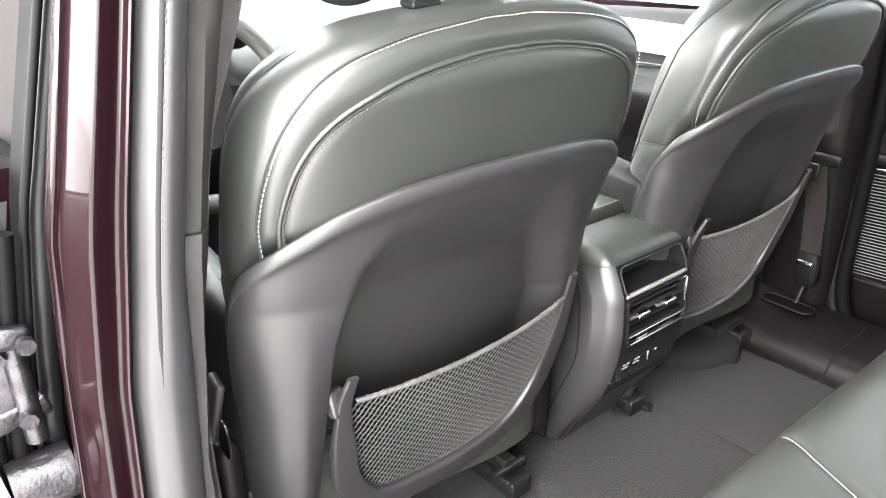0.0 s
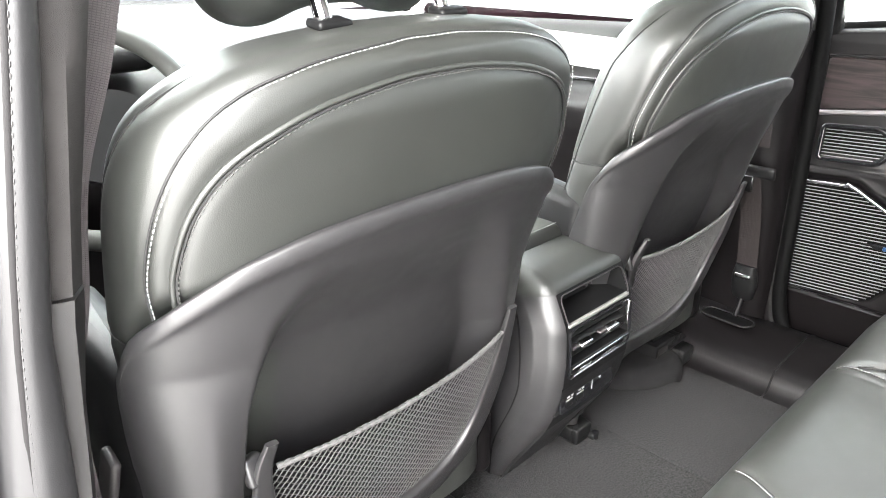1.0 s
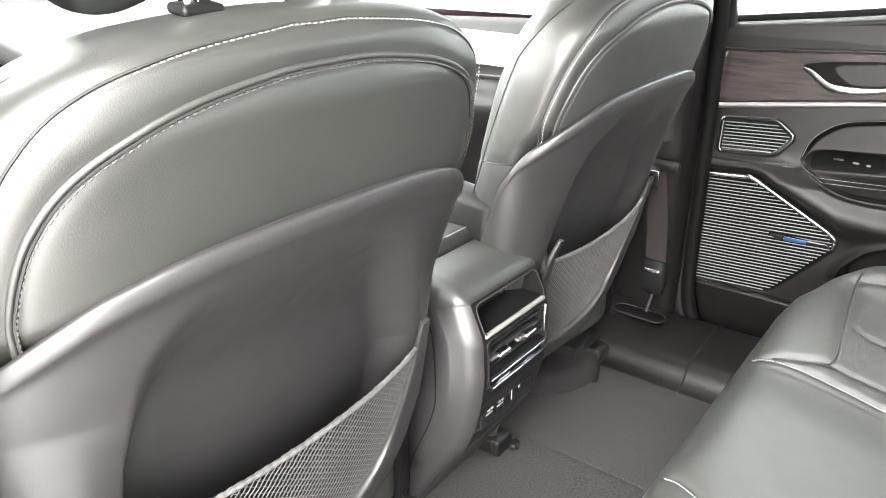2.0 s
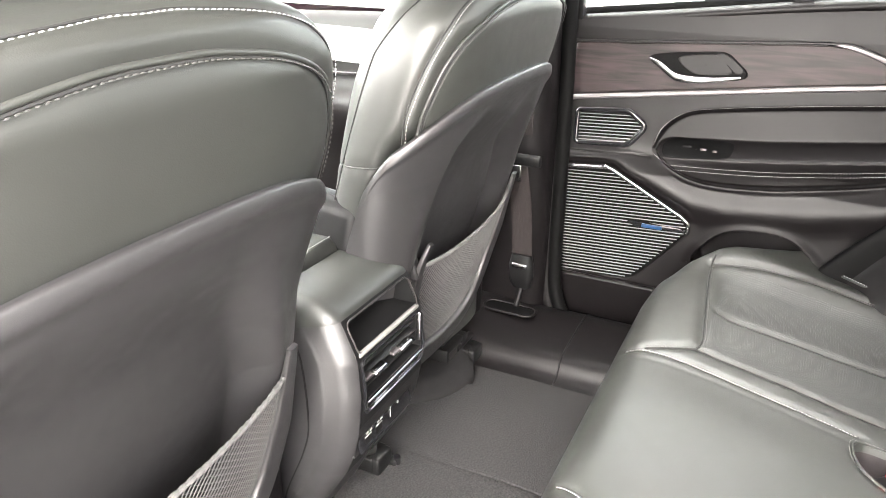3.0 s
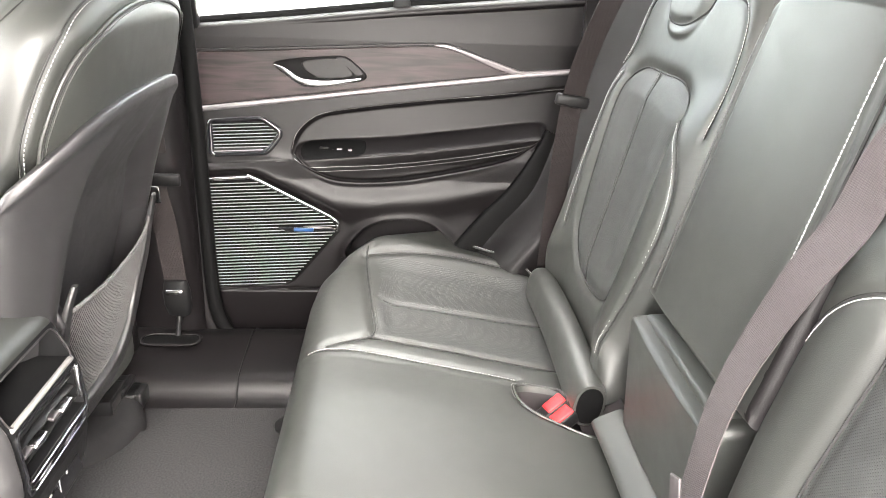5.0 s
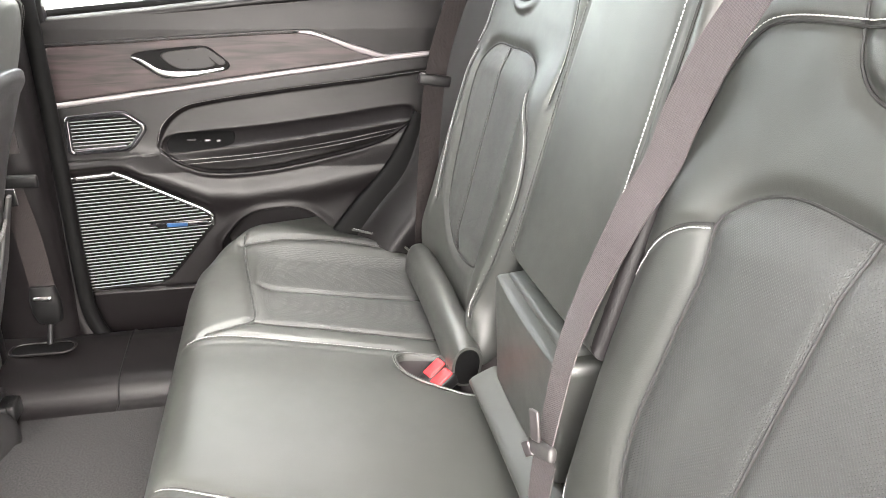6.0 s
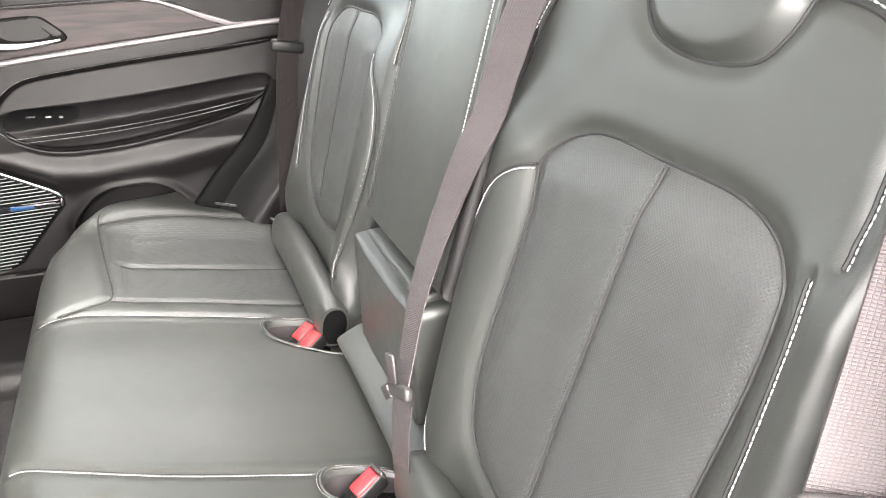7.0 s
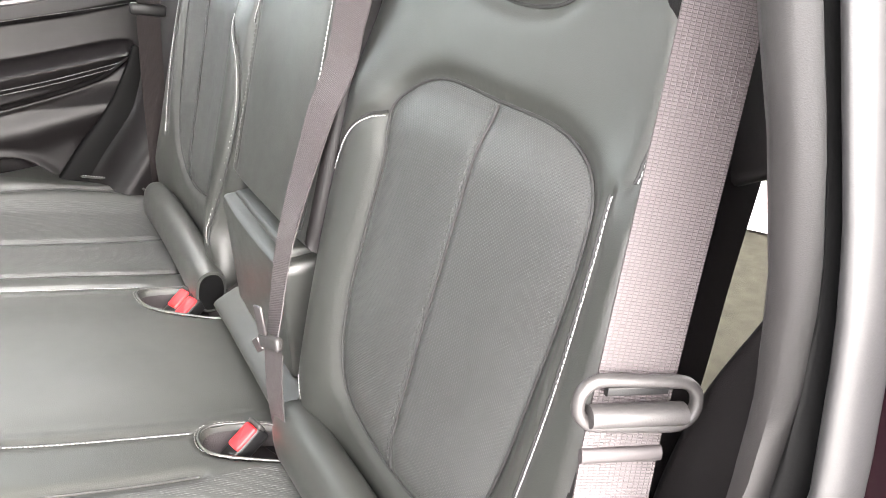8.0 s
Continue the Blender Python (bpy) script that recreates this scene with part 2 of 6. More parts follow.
def ring(rx, ry=None, n=10, p=2.0):
    a = np.arange(n) * 2 * np.pi / n
    ry = rx if ry is None else ry
    c, s = np.cos(a), np.sin(a)
    return np.stack([rx * np.sign(c) * abs(c) ** (2 / p), ry * np.sign(s) * abs(s) ** (2 / p)], 1)


def tube(path, r, n=8, closed=False, scale=None):
    path = np.asarray(path, float)
    d = path[-1] - path[0]
    s = (0, 0, 1) if abs(unit(d)[2]) < 0.8 else (1, 0, 0)
    return sweep(path, ring(r, n=n), s, closed, scale)


def rod(a, b, r, n=10):
    return tube(np.linspace(a, b, 2), r, n)


def inset(poly, d):
    p = np.asarray(poly, float)
    e = unit(np.roll(p, -1, 0) - p)
    nrm = np.stack([-e[:, 1], e[:, 0]], 1)
    area = 0.5 * np.sum(p[:, 0] * np.roll(p[:, 1], -1) - np.roll(p[:, 0], -1) * p[:, 1])
    if area < 0:
        nrm = -nrm
    m = nrm + np.roll(nrm, 1, 0)
    m = m / np.maximum((m * m).sum(1, keepdims=True) / 2, 0.5)
    return p + d * m


def prism(poly, O, A, B, N, depth, bevel=0.0, back=True):
    """A plate: an outline in the plane (O; A, B), raised by depth along N, with rounded front edges."""
    O, A, B, N = (np.asarray(x, float) for x in (O, A, B, N))
    p = np.asarray(poly, float)
    lev = [(0.0, 0.0)]
    if bevel:
        for k in range(4):
            a = k / 3 * np.pi / 2
            lev.append((bevel * (1 - np.cos(a)), depth - bevel + bevel * np.sin(a)))
    else:
        lev.append((0.0, depth))
    R = []
    for ins, h in lev:
        q = inset(p, ins) if ins else p
        R.append(O + q[:, :1] * A + q[:, 1:] * B + h * N)
    v, f = grid(np.array(R), False, True)
    m, k = len(p), len(lev)
    f.append(tuple(range((k - 1) * m, k * m)))
    if back:
        f.append(tuple(range(m))[::-1])
    return v, f


def rrect(w, h, r, n=4, c=(0, 0)):
    out = []
    for sx, sy, a0 in ((1, 1, 0), (-1, 1, 90), (-1, -1, 180), (1, -1, 270)):
        for k in range(n + 1):
            a = radians(a0 + 90 * k / n)
            out.append((c[0] + sx * (w / 2 - r) + r * math.cos(a), c[1] + sy * (h / 2 - r) + r * math.sin(a)))
    return np.array(out)


def block(c, size, bevel=0.004, turn=(0, 0, 0)):
    """A box with rounded edges, turned by degrees."""
    sx, sy, sz = size
    m = np.array(Euler([radians(a) for a in turn]).to_matrix())
    r = min(bevel, sx * 0.45, sy * 0.45)
    poly = rrect(sx, sy, r, 3)
    b = min(bevel, sz * 0.4)
    R = []
    for ins, h in ((b, -sz / 2), (b * 0.3, -sz / 2 + b * 0.3), (0, -sz / 2 + b), (0, sz / 2 - b), (b * 0.3, sz / 2 - b * 0.3), (b, sz / 2)):
        q = inset(poly, ins) if ins else poly
        R.append(np.c_[q, np.full(len(q), h)])
    v, f = grid(np.array(R), False, True)
    k = len(poly)
    f += [tuple(range(k))[::-1], tuple(range(5 * k, 6 * k))]
    return v @ m.T + np.asarray(c, float), f


def ribbon(path, side, width, thick=0.0014, n=6):
    """A strap; gives the mesh and its map in metres."""
    path = np.asarray(path, float)
    tan = unit(np.gradient(path, axis=0))
    side = np.broadcast_to(np.asarray(side, float), path.shape)
    side = unit(side - (side * tan).sum(1, keepdims=True) * tan)
    nor = np.cross(tan, side)
    a = np.linspace(-0.5, 0.5, n) * width
    s = np.r_[0, np.cumsum(np.linalg.norm(np.diff(path, axis=0), axis=1))]
    top = path[:, None] + a[None, :, None] * side[:, None] + nor[:, None] * thick / 2
    bot = path[:, None] + a[None, ::-1, None] * side[:, None] - nor[:, None] * thick / 2
    v, f = grid(np.concatenate([top, bot], 1), False, True)
    U = np.r_[a, a[::-1]] + 1
    uv = np.stack(np.broadcast_arrays(U[None, :], s[:, None]), -1).reshape(-1, 2)
    return (v, f), uv


def carve(v, lines, width, depth, nrm):
    """Sinks vertices along lines, as a sewn seam draws the cover in, with a soft swell beside it."""
    v = np.asarray(v, float)
    out = v.copy()
    nrm = np.broadcast_to(np.asarray(nrm, float), v.shape)
    for line in lines:
        d = np.full(len(v), 9.0)
        for k in range(0, len(line), 40):
            seg = line[k:k + 40]
            d = np.minimum(d, np.sqrt(((v[:, None] - seg[None]) ** 2).sum(2)).min(1))
        amt = -depth * np.exp(-(d / width) ** 2)
        out += nrm * amt[:, None]
    return out


def stitches(line, nrm, step=0.006, length=0.0042, r=0.0007, lift=0.0008, offset=None):
    """Sewn thread along a line: short dashes."""
    line = np.asarray(line, float)
    s = np.r_[0, np.cumsum(np.linalg.norm(np.diff(line, axis=0), axis=1))]
    u = np.arange(step / 2, s[-1], step)
    c = np.stack([np.interp(u, s, line[:, i]) for i in range(3)], 1)
    tan = unit(np.stack([np.interp(u, s, np.gradient(line[:, i], s)) for i in range(3)], 1))
    nr = np.asarray(nrm, float)
    nr = np.broadcast_to(nr, line.shape)
    nr = unit(np.stack([np.interp(u, s, nr[:, i]) for i in range(3)], 1))
    sd = np.cross(tan, nr)
    if offset:
        c = c + sd * offset
    V, F = [], []
    for i in range(len(c)):
        b = len(V)
        for e, k in ((-0.5, 0.5), (-0.25, 1.0), (0.25, 1.0), (0.5, 0.5)):
            for q in (0, 1, 2, 3):
                a = q * np.pi / 2
                V.append(c[i] + tan[i] * e * length + r * k * (np.cos(a) * sd[i] + np.sin(a) * nr[i]) + nr[i] * (lift * (k - 0.4)))
        for e in range(3):
            for q in range(4):
                F.append((b + e * 4 + q, b + e * 4 + (q + 1) % 4, b + e * 4 + 4 + (q + 1) % 4, b + e * 4 + 4 + q))
        F += [(b + 3, b + 2, b + 1, b), (b + 12, b + 13, b + 14, b + 15)]
    return np.array(V), F


def crease(line, nrm, r=0.0011, sink=0.0004):
    """The dark line of a sewn seam, lying in its groove."""
    line = np.asarray(line, float)
    nr = np.broadcast_to(np.asarray(nrm, float), line.shape)
    return sweep(line - nr * sink, ring(r, r, 6), nr)


def smooth01(x):
    x = np.clip(x, 0, 1)
    return x * x * (3 - 2 * x)


def pad(outline, O, A, B, N, height, radius, wall=0.05, crown=None, rings=46, seams=(), sw=0.003, sd=0.004):
    """An upholstered pad over an outline in the plane (O; A, B): rolled edge, crown, sewn seams (2D lines)."""
    O, A, B, N = (np.asarray(x, float) for x in (O, A, B, N))
    p = np.asarray(outline, float)
    c = p.mean(0)
    R = np.linalg.norm(p - c, axis=1)
    rho = np.r_[np.linspace(0.02, 0.8, int(rings * 0.62)), np.linspace(0.82, 1, rings - int(rings * 0.62))]
    L = []
    for k in rho:
        q = c + k * (p - c)
        dist = np.minimum((1 - k) * R, radius)
        h = height - radius + np.sqrt(np.maximum(radius ** 2 - (radius - dist) ** 2, 0))
        if crown is not None:
            h = h + crown(q[:, 0], q[:, 1]) * smooth01((1 - k) * R / radius)
        L.append(O + q[:, :1] * A + q[:, 1:] * B + h[:, None] * N)
    L.append(O + p[:, :1] * A + p[:, 1:] * B - wall * N)
    v, f = grid(np.array(L), False, True)
    f.append(tuple(range(len(p))))
    if len(seams):
        lines = [on_pad(s, v, O, A, B, N) for s in seams]
        v = carve(v, lines, sw, sd, N)
    return v, f


def on_pad(line2, v, O, A, B, N):
    """Lays a 2D line on a pad's upper vertices."""
    q = np.stack([(v - O) @ A, (v - O) @ B], 1)
    h = (v - O) @ N
    keep = h > -1e-3
    qk, hk = q[keep], h[keep]
    out = []
    for pt in np.asarray(line2, float):
        d = ((qk - pt) ** 2).sum(1)
        i = np.argpartition(d, 4)[:4]
        w = 1 / (d[i] + 1e-7)
        out.append(O + pt[0] * A + pt[1] * B + N * (hk[i] * w).sum() / w.sum())
    return np.array(out)


# ---- the ground and the car body ----
gv, gf = grid(np.array([[[x, y, -0.33] for x in (-400, -6, 0, 6, 400)] for y in (-400, -6, 0, 6, 400)]))
tagged(part("ground", (gv, gf), CONCRETE), "pale concrete ground outside the parked car", "ground", kind="structure")


def plate(name, poly, axis, at, depth, material, label, category="panel", bevel=0.004, kind="structure"):
    """A flat panel: an outline in the two other axes, from at to at + depth."""
    if axis == "x":
        vf = prism(poly, (at, 0, 0), (0, 1, 0), (0, 0, 1), (1, 0, 0), depth, bevel) if depth > 0 else \
            prism(poly, (at, 0, 0), (0, 1, 0), (0, 0, 1), (-1, 0, 0), -depth, bevel)
    elif axis == "y":
        vf = prism(poly, (0, at, 0), (1, 0, 0), (0, 0, 1), (0, 1 if depth > 0 else -1, 0), abs(depth), bevel)
    else:
        vf = prism(poly, (0, 0, at), (1, 0, 0), (0, 1, 0), (0, 0, 1 if depth > 0 else -1), abs(depth), bevel)
    return part(name, vf, material, None, label, category=category, kind=kind)


def rect(a0, a1, b0, b1):
    return [(a0, b0), (a1, b0), (a1, b1), (a0, b1)]


def carpet_sheet():
    """The rear footwell: low tunnel in the middle, rising at the sides and under the bench."""
    xs, ys = np.linspace(-0.60, 0.60, 121), np.linspace(-0.45, 1.5, 120)
    X, Yy = np.meshgrid(xs, ys)
    Z = 0.183 + 0.006 * np.sin(X * 9) * np.sin(Yy * 7) * 0.4
    Z += 0.014 * (smooth01((X + 0.20) / 0.03) - smooth01((X - 0.165) / 0.012))
    Z += 0.05 * smooth01((abs(X) - 0.52) / 0.08) + 0.10 * smooth01((-0.30 - Yy) / 0.1)
    Z += 0.03 * smooth01((Yy - 0.16) / 0.2)
    return grid(np.dstack([X, Yy, Z]))


part("floor", carpet_sheet(), CARPET, None, "charcoal carpet covering the rear footwell floor", category="floor", kind="structure")
plate("underbody", rect(-0.72, 0.72, -2.0, 1.6), "z", 0.10, 0.05, BLACK, "black underbody beneath the cabin carpet", "underbody")
# unseen rocker panels, added to keep light from leaking in below the doors
for sx in (-1, 1):
    plate("rocker_panel", rect(*sorted((sx * 0.70, sx * 0.845)), -1.0, 1.5), "z", 0.0, 0.08, PAINT, "unseen dark plum rocker panel, added to block light under the doors", "rocker panel")


part("ceiling", block((0, -0.70, 1.44), (1.24, 2.50, 0.05), 0.01), HEADL, None, "grey cloth headliner over the cabin", category="ceiling", kind="structure")
part("roof", block((0, -0.71, 1.49), (1.32, 2.58, 0.03), 0.01), PAINT, None, "dark plum painted car roof", category="roof", kind="structure")


def mat_piece():
    """The loose mat on the passenger side, with its rounded corner by the seat rail."""
    out = curve([(0.165, 0.13), (0.30, 0.135), (0.37, 0.10), (0.41, 0.035), (0.45, 0.02), (0.485, 0.01), (0.505, -0.06),
                 (0.52, -0.16), (0.52, -0.33), (0.3, -0.345), (0.17, -0.33), (0.166, -0.1)], 90, True)
    return prism(out, (0, 0, 0.190), (1, 0, 0), (0, 1, 0), (0, 0, 1), 0.006, 0.003)


fm = thing("floor_mat", (0.34, -0.1, 0.19), "charcoal carpet mat lying in the rear passenger footwell", "floor mat")
part("mat_body", mat_piece(), CARPET, fm)
part("mat_fixing", prism(curve([(0.435, -0.21), (0.415, -0.187), (0.388, -0.192), (0.382, -0.21), (0.395, -0.228), (0.42, -0.23)], 18, True), (0, 0, 0.200), (1, 0, 0), (0, 1, 0), (0, 0, 1), 0.005, 0.002), BLACK, fm, "black oval plastic clip")


# side sill and B pillar on the passenger side
def loft_z(rows, n=40):
    """A sheet from cross-sections (x, y lists) at heights."""
    zs = np.array([r[0] for r in rows])
    S = np.array([[*map(list, r[1])] for r in rows], float)
    zz = np.linspace(zs[0], zs[-1], n)
    P = np.zeros((n, S.shape[1], 3))
    for j in range(S.shape[1]):
        for k in (0, 1):
            P[:, j, k] = np.interp(zz, zs, S[:, j, k])
        P[:, j, 2] = zz
    return P


def round_cols(P, m=60):
    """Smooths a loft's columns by re-stepping each row as a curve."""
    return np.array([curve(r, m) for r in P])


sill_prof = np.array([(0.47, 0.196), (0.494, 0.199), (0.506, 0.218), (0.520, 0.233), (0.56, 0.240), (0.62, 0.245), (0.67, 0.248), (0.71, 0.240), (0.76, 0.205), (0.80, 0.12)])
sp = curve(sill_prof, 30)


def sill(y0, y1):
    ys = np.linspace(y0, y1, 40)
    P = np.zeros((40, 30, 3))
    for i, y in enumerate(ys):
        k = smooth01((y - 0.0) / 0.12)
        P[i, :, 0] = sp[:, 0]
        P[i, :, 1] = y
        P[i, :, 2] = sp[:, 1] + 0.012 * k * smooth01((sp[:, 0] - 0.5) / 0.06)
    return grid(P)


sl = thing("sill_trim", (0.58, 0, 0.2), "dark grey plastic sill trim beside the carpet", "sill trim", kind="structure")
part("front_section", sill(-0.098, 1.2), TRIM, sl)
part("rear_section", sill(-0.6, -0.102), TRIM, sl)
part("joint", tube(np.array([(x, -0.1, z + 0.0005) for x, z in sp]), 0.0018, 5), BLACK, sl)

# unseen sill; its bright plate is added to reflect light onto the seat shell
ll = thing("sill_trim_left", (-0.70, -0.3, 0.19), "unseen sill in the open door with an added reflecting metal plate", "sill trim", kind="structure")
lp = curve([(-0.585, 0.19), (-0.60, 0.212), (-0.64, 0.222), (-0.72, 0.218), (-0.79, 0.205), (-0.83, 0.17), (-0.845, 0.08)], 26)
part("sill_cover", grid(np.array([[(x, y, z) for x, z in lp] for y in np.linspace(-0.80, 1.2, 30)])), TRIM, ll)
part("sill_reflector", prism(rrect(0.15, 0.62, 0.02, 4, (-0.70, -0.36)), (0, 0, 0.221), (1, 0, 0.05), (0, 1, 0), (0, 0, 1), 0.004, 0.001), SILLREFL, ll)

bp = thing("b_pillar_trim", (0.65, 0.08, 0.22), "dark grey plastic pillar trim behind the front passenger seat", "pillar trim", kind="structure")
rows = []
for z, x in ((0.15, 0.695), (0.26, 0.682), (0.35, 0.672), (0.6, 0.640), (0.86, 0.618), (1.1, 0.58), (1.42, 0.52)):
    w = 0.17 if z < 0.3 else 0.11 if z < 0.85 else 0.08
    rows.append((z, [(x + 0.06, w + 0.09), (x + 0.012, w + 0.05), (x, w), (x - 0.003, 0.07), (x, 0.035), (x + 0.02, 0.008), (x + 0.07, 0.0)]))
P = round_cols(loft_z(rows, 70), 40)
k = int(np.searchsorted(P[:, 0, 2], 0.87))
part("lower_trim", grid(P[:k + 1]), TRIM, bp)
part("upper_trim", grid(P[k:] + np.array([0.003, 0, 0.002])), TRIM, bp)
# two unseen plates, added to block light leaking in under the pillar trim
plate("sill_leak_plate", rect(-1.0, 1.5, 0.05, 0.20), "x", 0.805, 0.03, BLACK, "unseen black plate added to block light leaking in at the sill", "sill wall")
plate("pillar_leak_plate", rect(-0.012, 0.42, 0.05, 0.60), "x", 0.742, 0.03, BLACK, "unseen black plate added to block light behind the pillar trim", "pillar base")
# door seal running down the pillar and along the sill
sealp = curve([(0.655, -0.012, 1.3), (0.68, -0.012, 1.0), (0.70, -0.012, 0.8), (0.712, -0.012, 0.55), (0.716, -0.012, 0.36), (0.716, -0.02, 0.275), (0.716, -0.048, 0.215),
               (0.716, -0.09, 0.185), (0.716, -0.15, 0.175), (0.716, -0.5, 0.172)], 120)
part("door_seal", sweep(sealp, ring(0.014, 0.016, 12), (1, 0, 0)), BRUBBER, None, "black rubber door seal round the door opening", category="door seal", kind="structure")
sealq = sealp + np.array([-0.004, 0.022, -0.014])
part("seal_lip", sweep(sealq[22:], ring(0.006, 0.013, 10), (1, 0, 0)), TRIM, None, "grey edging strip along the door seal", category="trim", kind="structure")


# ---- rear door on the passenger side ----
def sdf_poly(px, pz, poly):
    """Signed distance to an outline, negative inside."""
    poly = np.asarray(poly, float)
    d = np.full(px.shape, 9.0)
    inside = np.zeros(px.shape, bool)
    for a, b in zip(poly, np.roll(poly, -1, 0)):
        e = b - a
        t = np.clip(((px - a[0]) * e[0] + (pz - a[1]) * e[1]) / (e @ e), 0, 1)
        d = np.minimum(d, np.hypot(px - a[0] - t * e[0], pz - a[1] - t * e[1]))
        c = ((a[1] > pz) != (b[1] > pz)) & (px < (b[0] - a[0]) * (pz - a[1]) / (b[1] - a[1] + 1e-12) + a[0])
        inside ^= c
    return np.where(inside, -d, d)


ARM = curve([(-0.186, 0.628), (-0.20, 0.672), (-0.24, 0.707), (-0.30, 0.722), (-0.45, 0.742), (-0.60, 0.758), (-0.80, 0.778), (-0.84, 0.70),
             (-0.72, 0.655), (-0.64, 0.612), (-0.50, 0.580), (-0.385, 0.564), (-0.30, 0.563), (-0.25, 0.575), (-0.212, 0.60)], 90, True)
LEDGE = curve([(-0.190, 0.628), (-0.208, 0.650), (-0.26, 0.657), (-0.40, 0.667), (-0.55, 0.684), (-0.705, 0.702),
               (-0.725, 0.675), (-0.70, 0.648), (-0.64, 0.612), (-0.50, 0.582), (-0.385, 0.567), (-0.30, 0.566), (-0.25, 0.578), (-0.212, 0.60)], 90, True)
POCKET = curve([(-0.30, 0.40), (-0.325, 0.457), (-0.36, 0.483), (-0.40, 0.492), (-0.46, 0.491), (-0.505, 0.466), (-0.545, 0.42), (-0.57, 0.36), (-0.4, 0.33)], 60, True)
SPK = np.array([(-0.012, 0.572), (-0.095, 0.579), (-0.115, 0.577), (-0.268, 0.496), (-0.282, 0.480), (-0.282, 0.462), (-0.185, 0.347), (-0.165, 0.336), (-0.008, 0.328)])
TW = np.array([(-0.03, 0.692), (-0.128, 0.700), (-0.137, 0.697), (-0.166, 0.676), (-0.166, 0.666), (-0.143, 0.636), (-0.132, 0.630), (-0.032, 0.622), (-0.026, 0.628), (-0.026, 0.688)])


def sill_z(y):
    return np.interp(-y, [0.0, 0.2, 0.4, 0.8], [0.872, 0.892, 0.915, 0.952])


def door_x(y, z):
    """Inner face of the door: how far out it lies at each place."""
    x = np.interp(z, [0.12, 0.2, 0.3, 0.33, 0.58, 0.62, 0.72, 0.80, 0.86, 0.9, 0.97], [0.80, 0.765, 0.75, 0.744, 0.744, 0.758, 0.766, 0.770, 0.768, 0.775, 0.79])
    up = sdf_poly(y, z, ARM)
    x = x + 0.012 * smooth01(-up / 0.012)
    lg = sdf_poly(y, z, LEDGE)
    rise = smooth01((z - 0.556 + 0.15 * (y + 0.25)) / 0.075)
    x = x - 0.070 * smooth01(-lg / 0.026) * smooth01((0.75 + y) / 0.05) * (0.58 + 0.42 * rise)
    pk = sdf_poly(y, z, POCKET)
    x = x + 0.05 * smooth01(-pk / 0.012) - 0.008 * np.exp(-(pk / 0.012) ** 2) * (z > 0.40)
    sp_ = sdf_poly(y, z, SPK)
    x = x + 0.006 * smooth01(-(sp_ - 0.004) / 0.004)
    # raised shoulder that runs back from the loudspeaker under the armrest
    ridge = np.interp(-y, [0.0, 0.12, 0.28, 0.35, 0.5, 0.8], [0.60, 0.60, 0.53, 0.525, 0.54, 0.60])
    x = x - 0.016 * np.exp(-((z - ridge) / 0.032) ** 2) * smooth01((sp_ - 0.004) / 0.02)
    x = x + 0.004 * np.exp(-((z - np.interp(-y, [0, 0.19], [0.607, 0.612])) / 0.003) ** 2) * smooth01((y + 0.192) / 0.010)
    x = x + 0.007 * np.exp(-((z - 0.320) / 0.003) ** 2) * (y > -0.42)
    return x


dr = thing("rear_door", (0.76, -0.4, 0.15), "closed rear passenger door with dark trim, armrest and wood inlay", "car door")
ys, zs = np.linspace(0.0, -0.86, 340), np.linspace(0, 1, 330)
Yg = np.repeat(ys[None], 330, 0)
Zg = 0.12 + zs[:, None] * (sill_z(ys)[None] - 0.12)
part("door_panel", grid(np.dstack([door_x(Yg, Zg), Yg, Zg])), TRIM, dr)
topline = np.array([(0.792, y, sill_z(y) - 0.004) for y in ys[::9]])
part("window_sill", sweep(topline, ring(0.020, 0.012, 14), (1, 0, 0)), TRIM, dr)
part("window_seal", sweep(topline + np.array([0.02, 0, 0.012]), ring(0.006, 0.012, 8), (1, 0, 0)), BRUBBER, dr)
part("outer_skin", prism([(0.02, 0.0), (-0.9, 0.0), (-0.9, 0.95), (0.02, 0.88)], (0.86, 0, 0), (0, 1, 0), (0, 0, 1), (1, 0, 0), 0.03, 0.006), PAINT, dr)
part("edge_panel", prism([(0.83, 0.12), (0.86, 0.12), (0.86, 0.88), (0.78, 0.88), (0.75, 0.5), (0.77, 0.2)], (0, 0.006, 0), (1, 0, 0), (0, 0, 1), (0, -1, 0), 0.012, 0.002), TRIM, dr)
pane = part("window_pane", prism([(0.0, 0.86), (-0.86, 0.94), (-0.75, 1.3), (-0.08, 1.36)], (0.815, 0, 0), (0, 1, 0), (0, 0, 1), (-0.05, 0, 0), 0.08), PANE, dr)
pane.visible_shadow = False
part("window_divider", block((0.80, -0.415, 1.13), (0.02, 0.035, 0.44), 0.004), BLACK, dr)
part("window_frame", merge(block((0.75, 0.0, 1.12), (0.03, 0.03, 0.52), 0.006, (0, -8, 0)), block((0.72, -0.42, 1.38), (0.03, 0.84, 0.04), 0.006)), BLACK, dr)


def on_door(y, z, off=0.0):
    y, z = np.asarray(y, float), np.asarray(z, float)
    return np.stack([door_x(y, z) - off, y, z], -1)


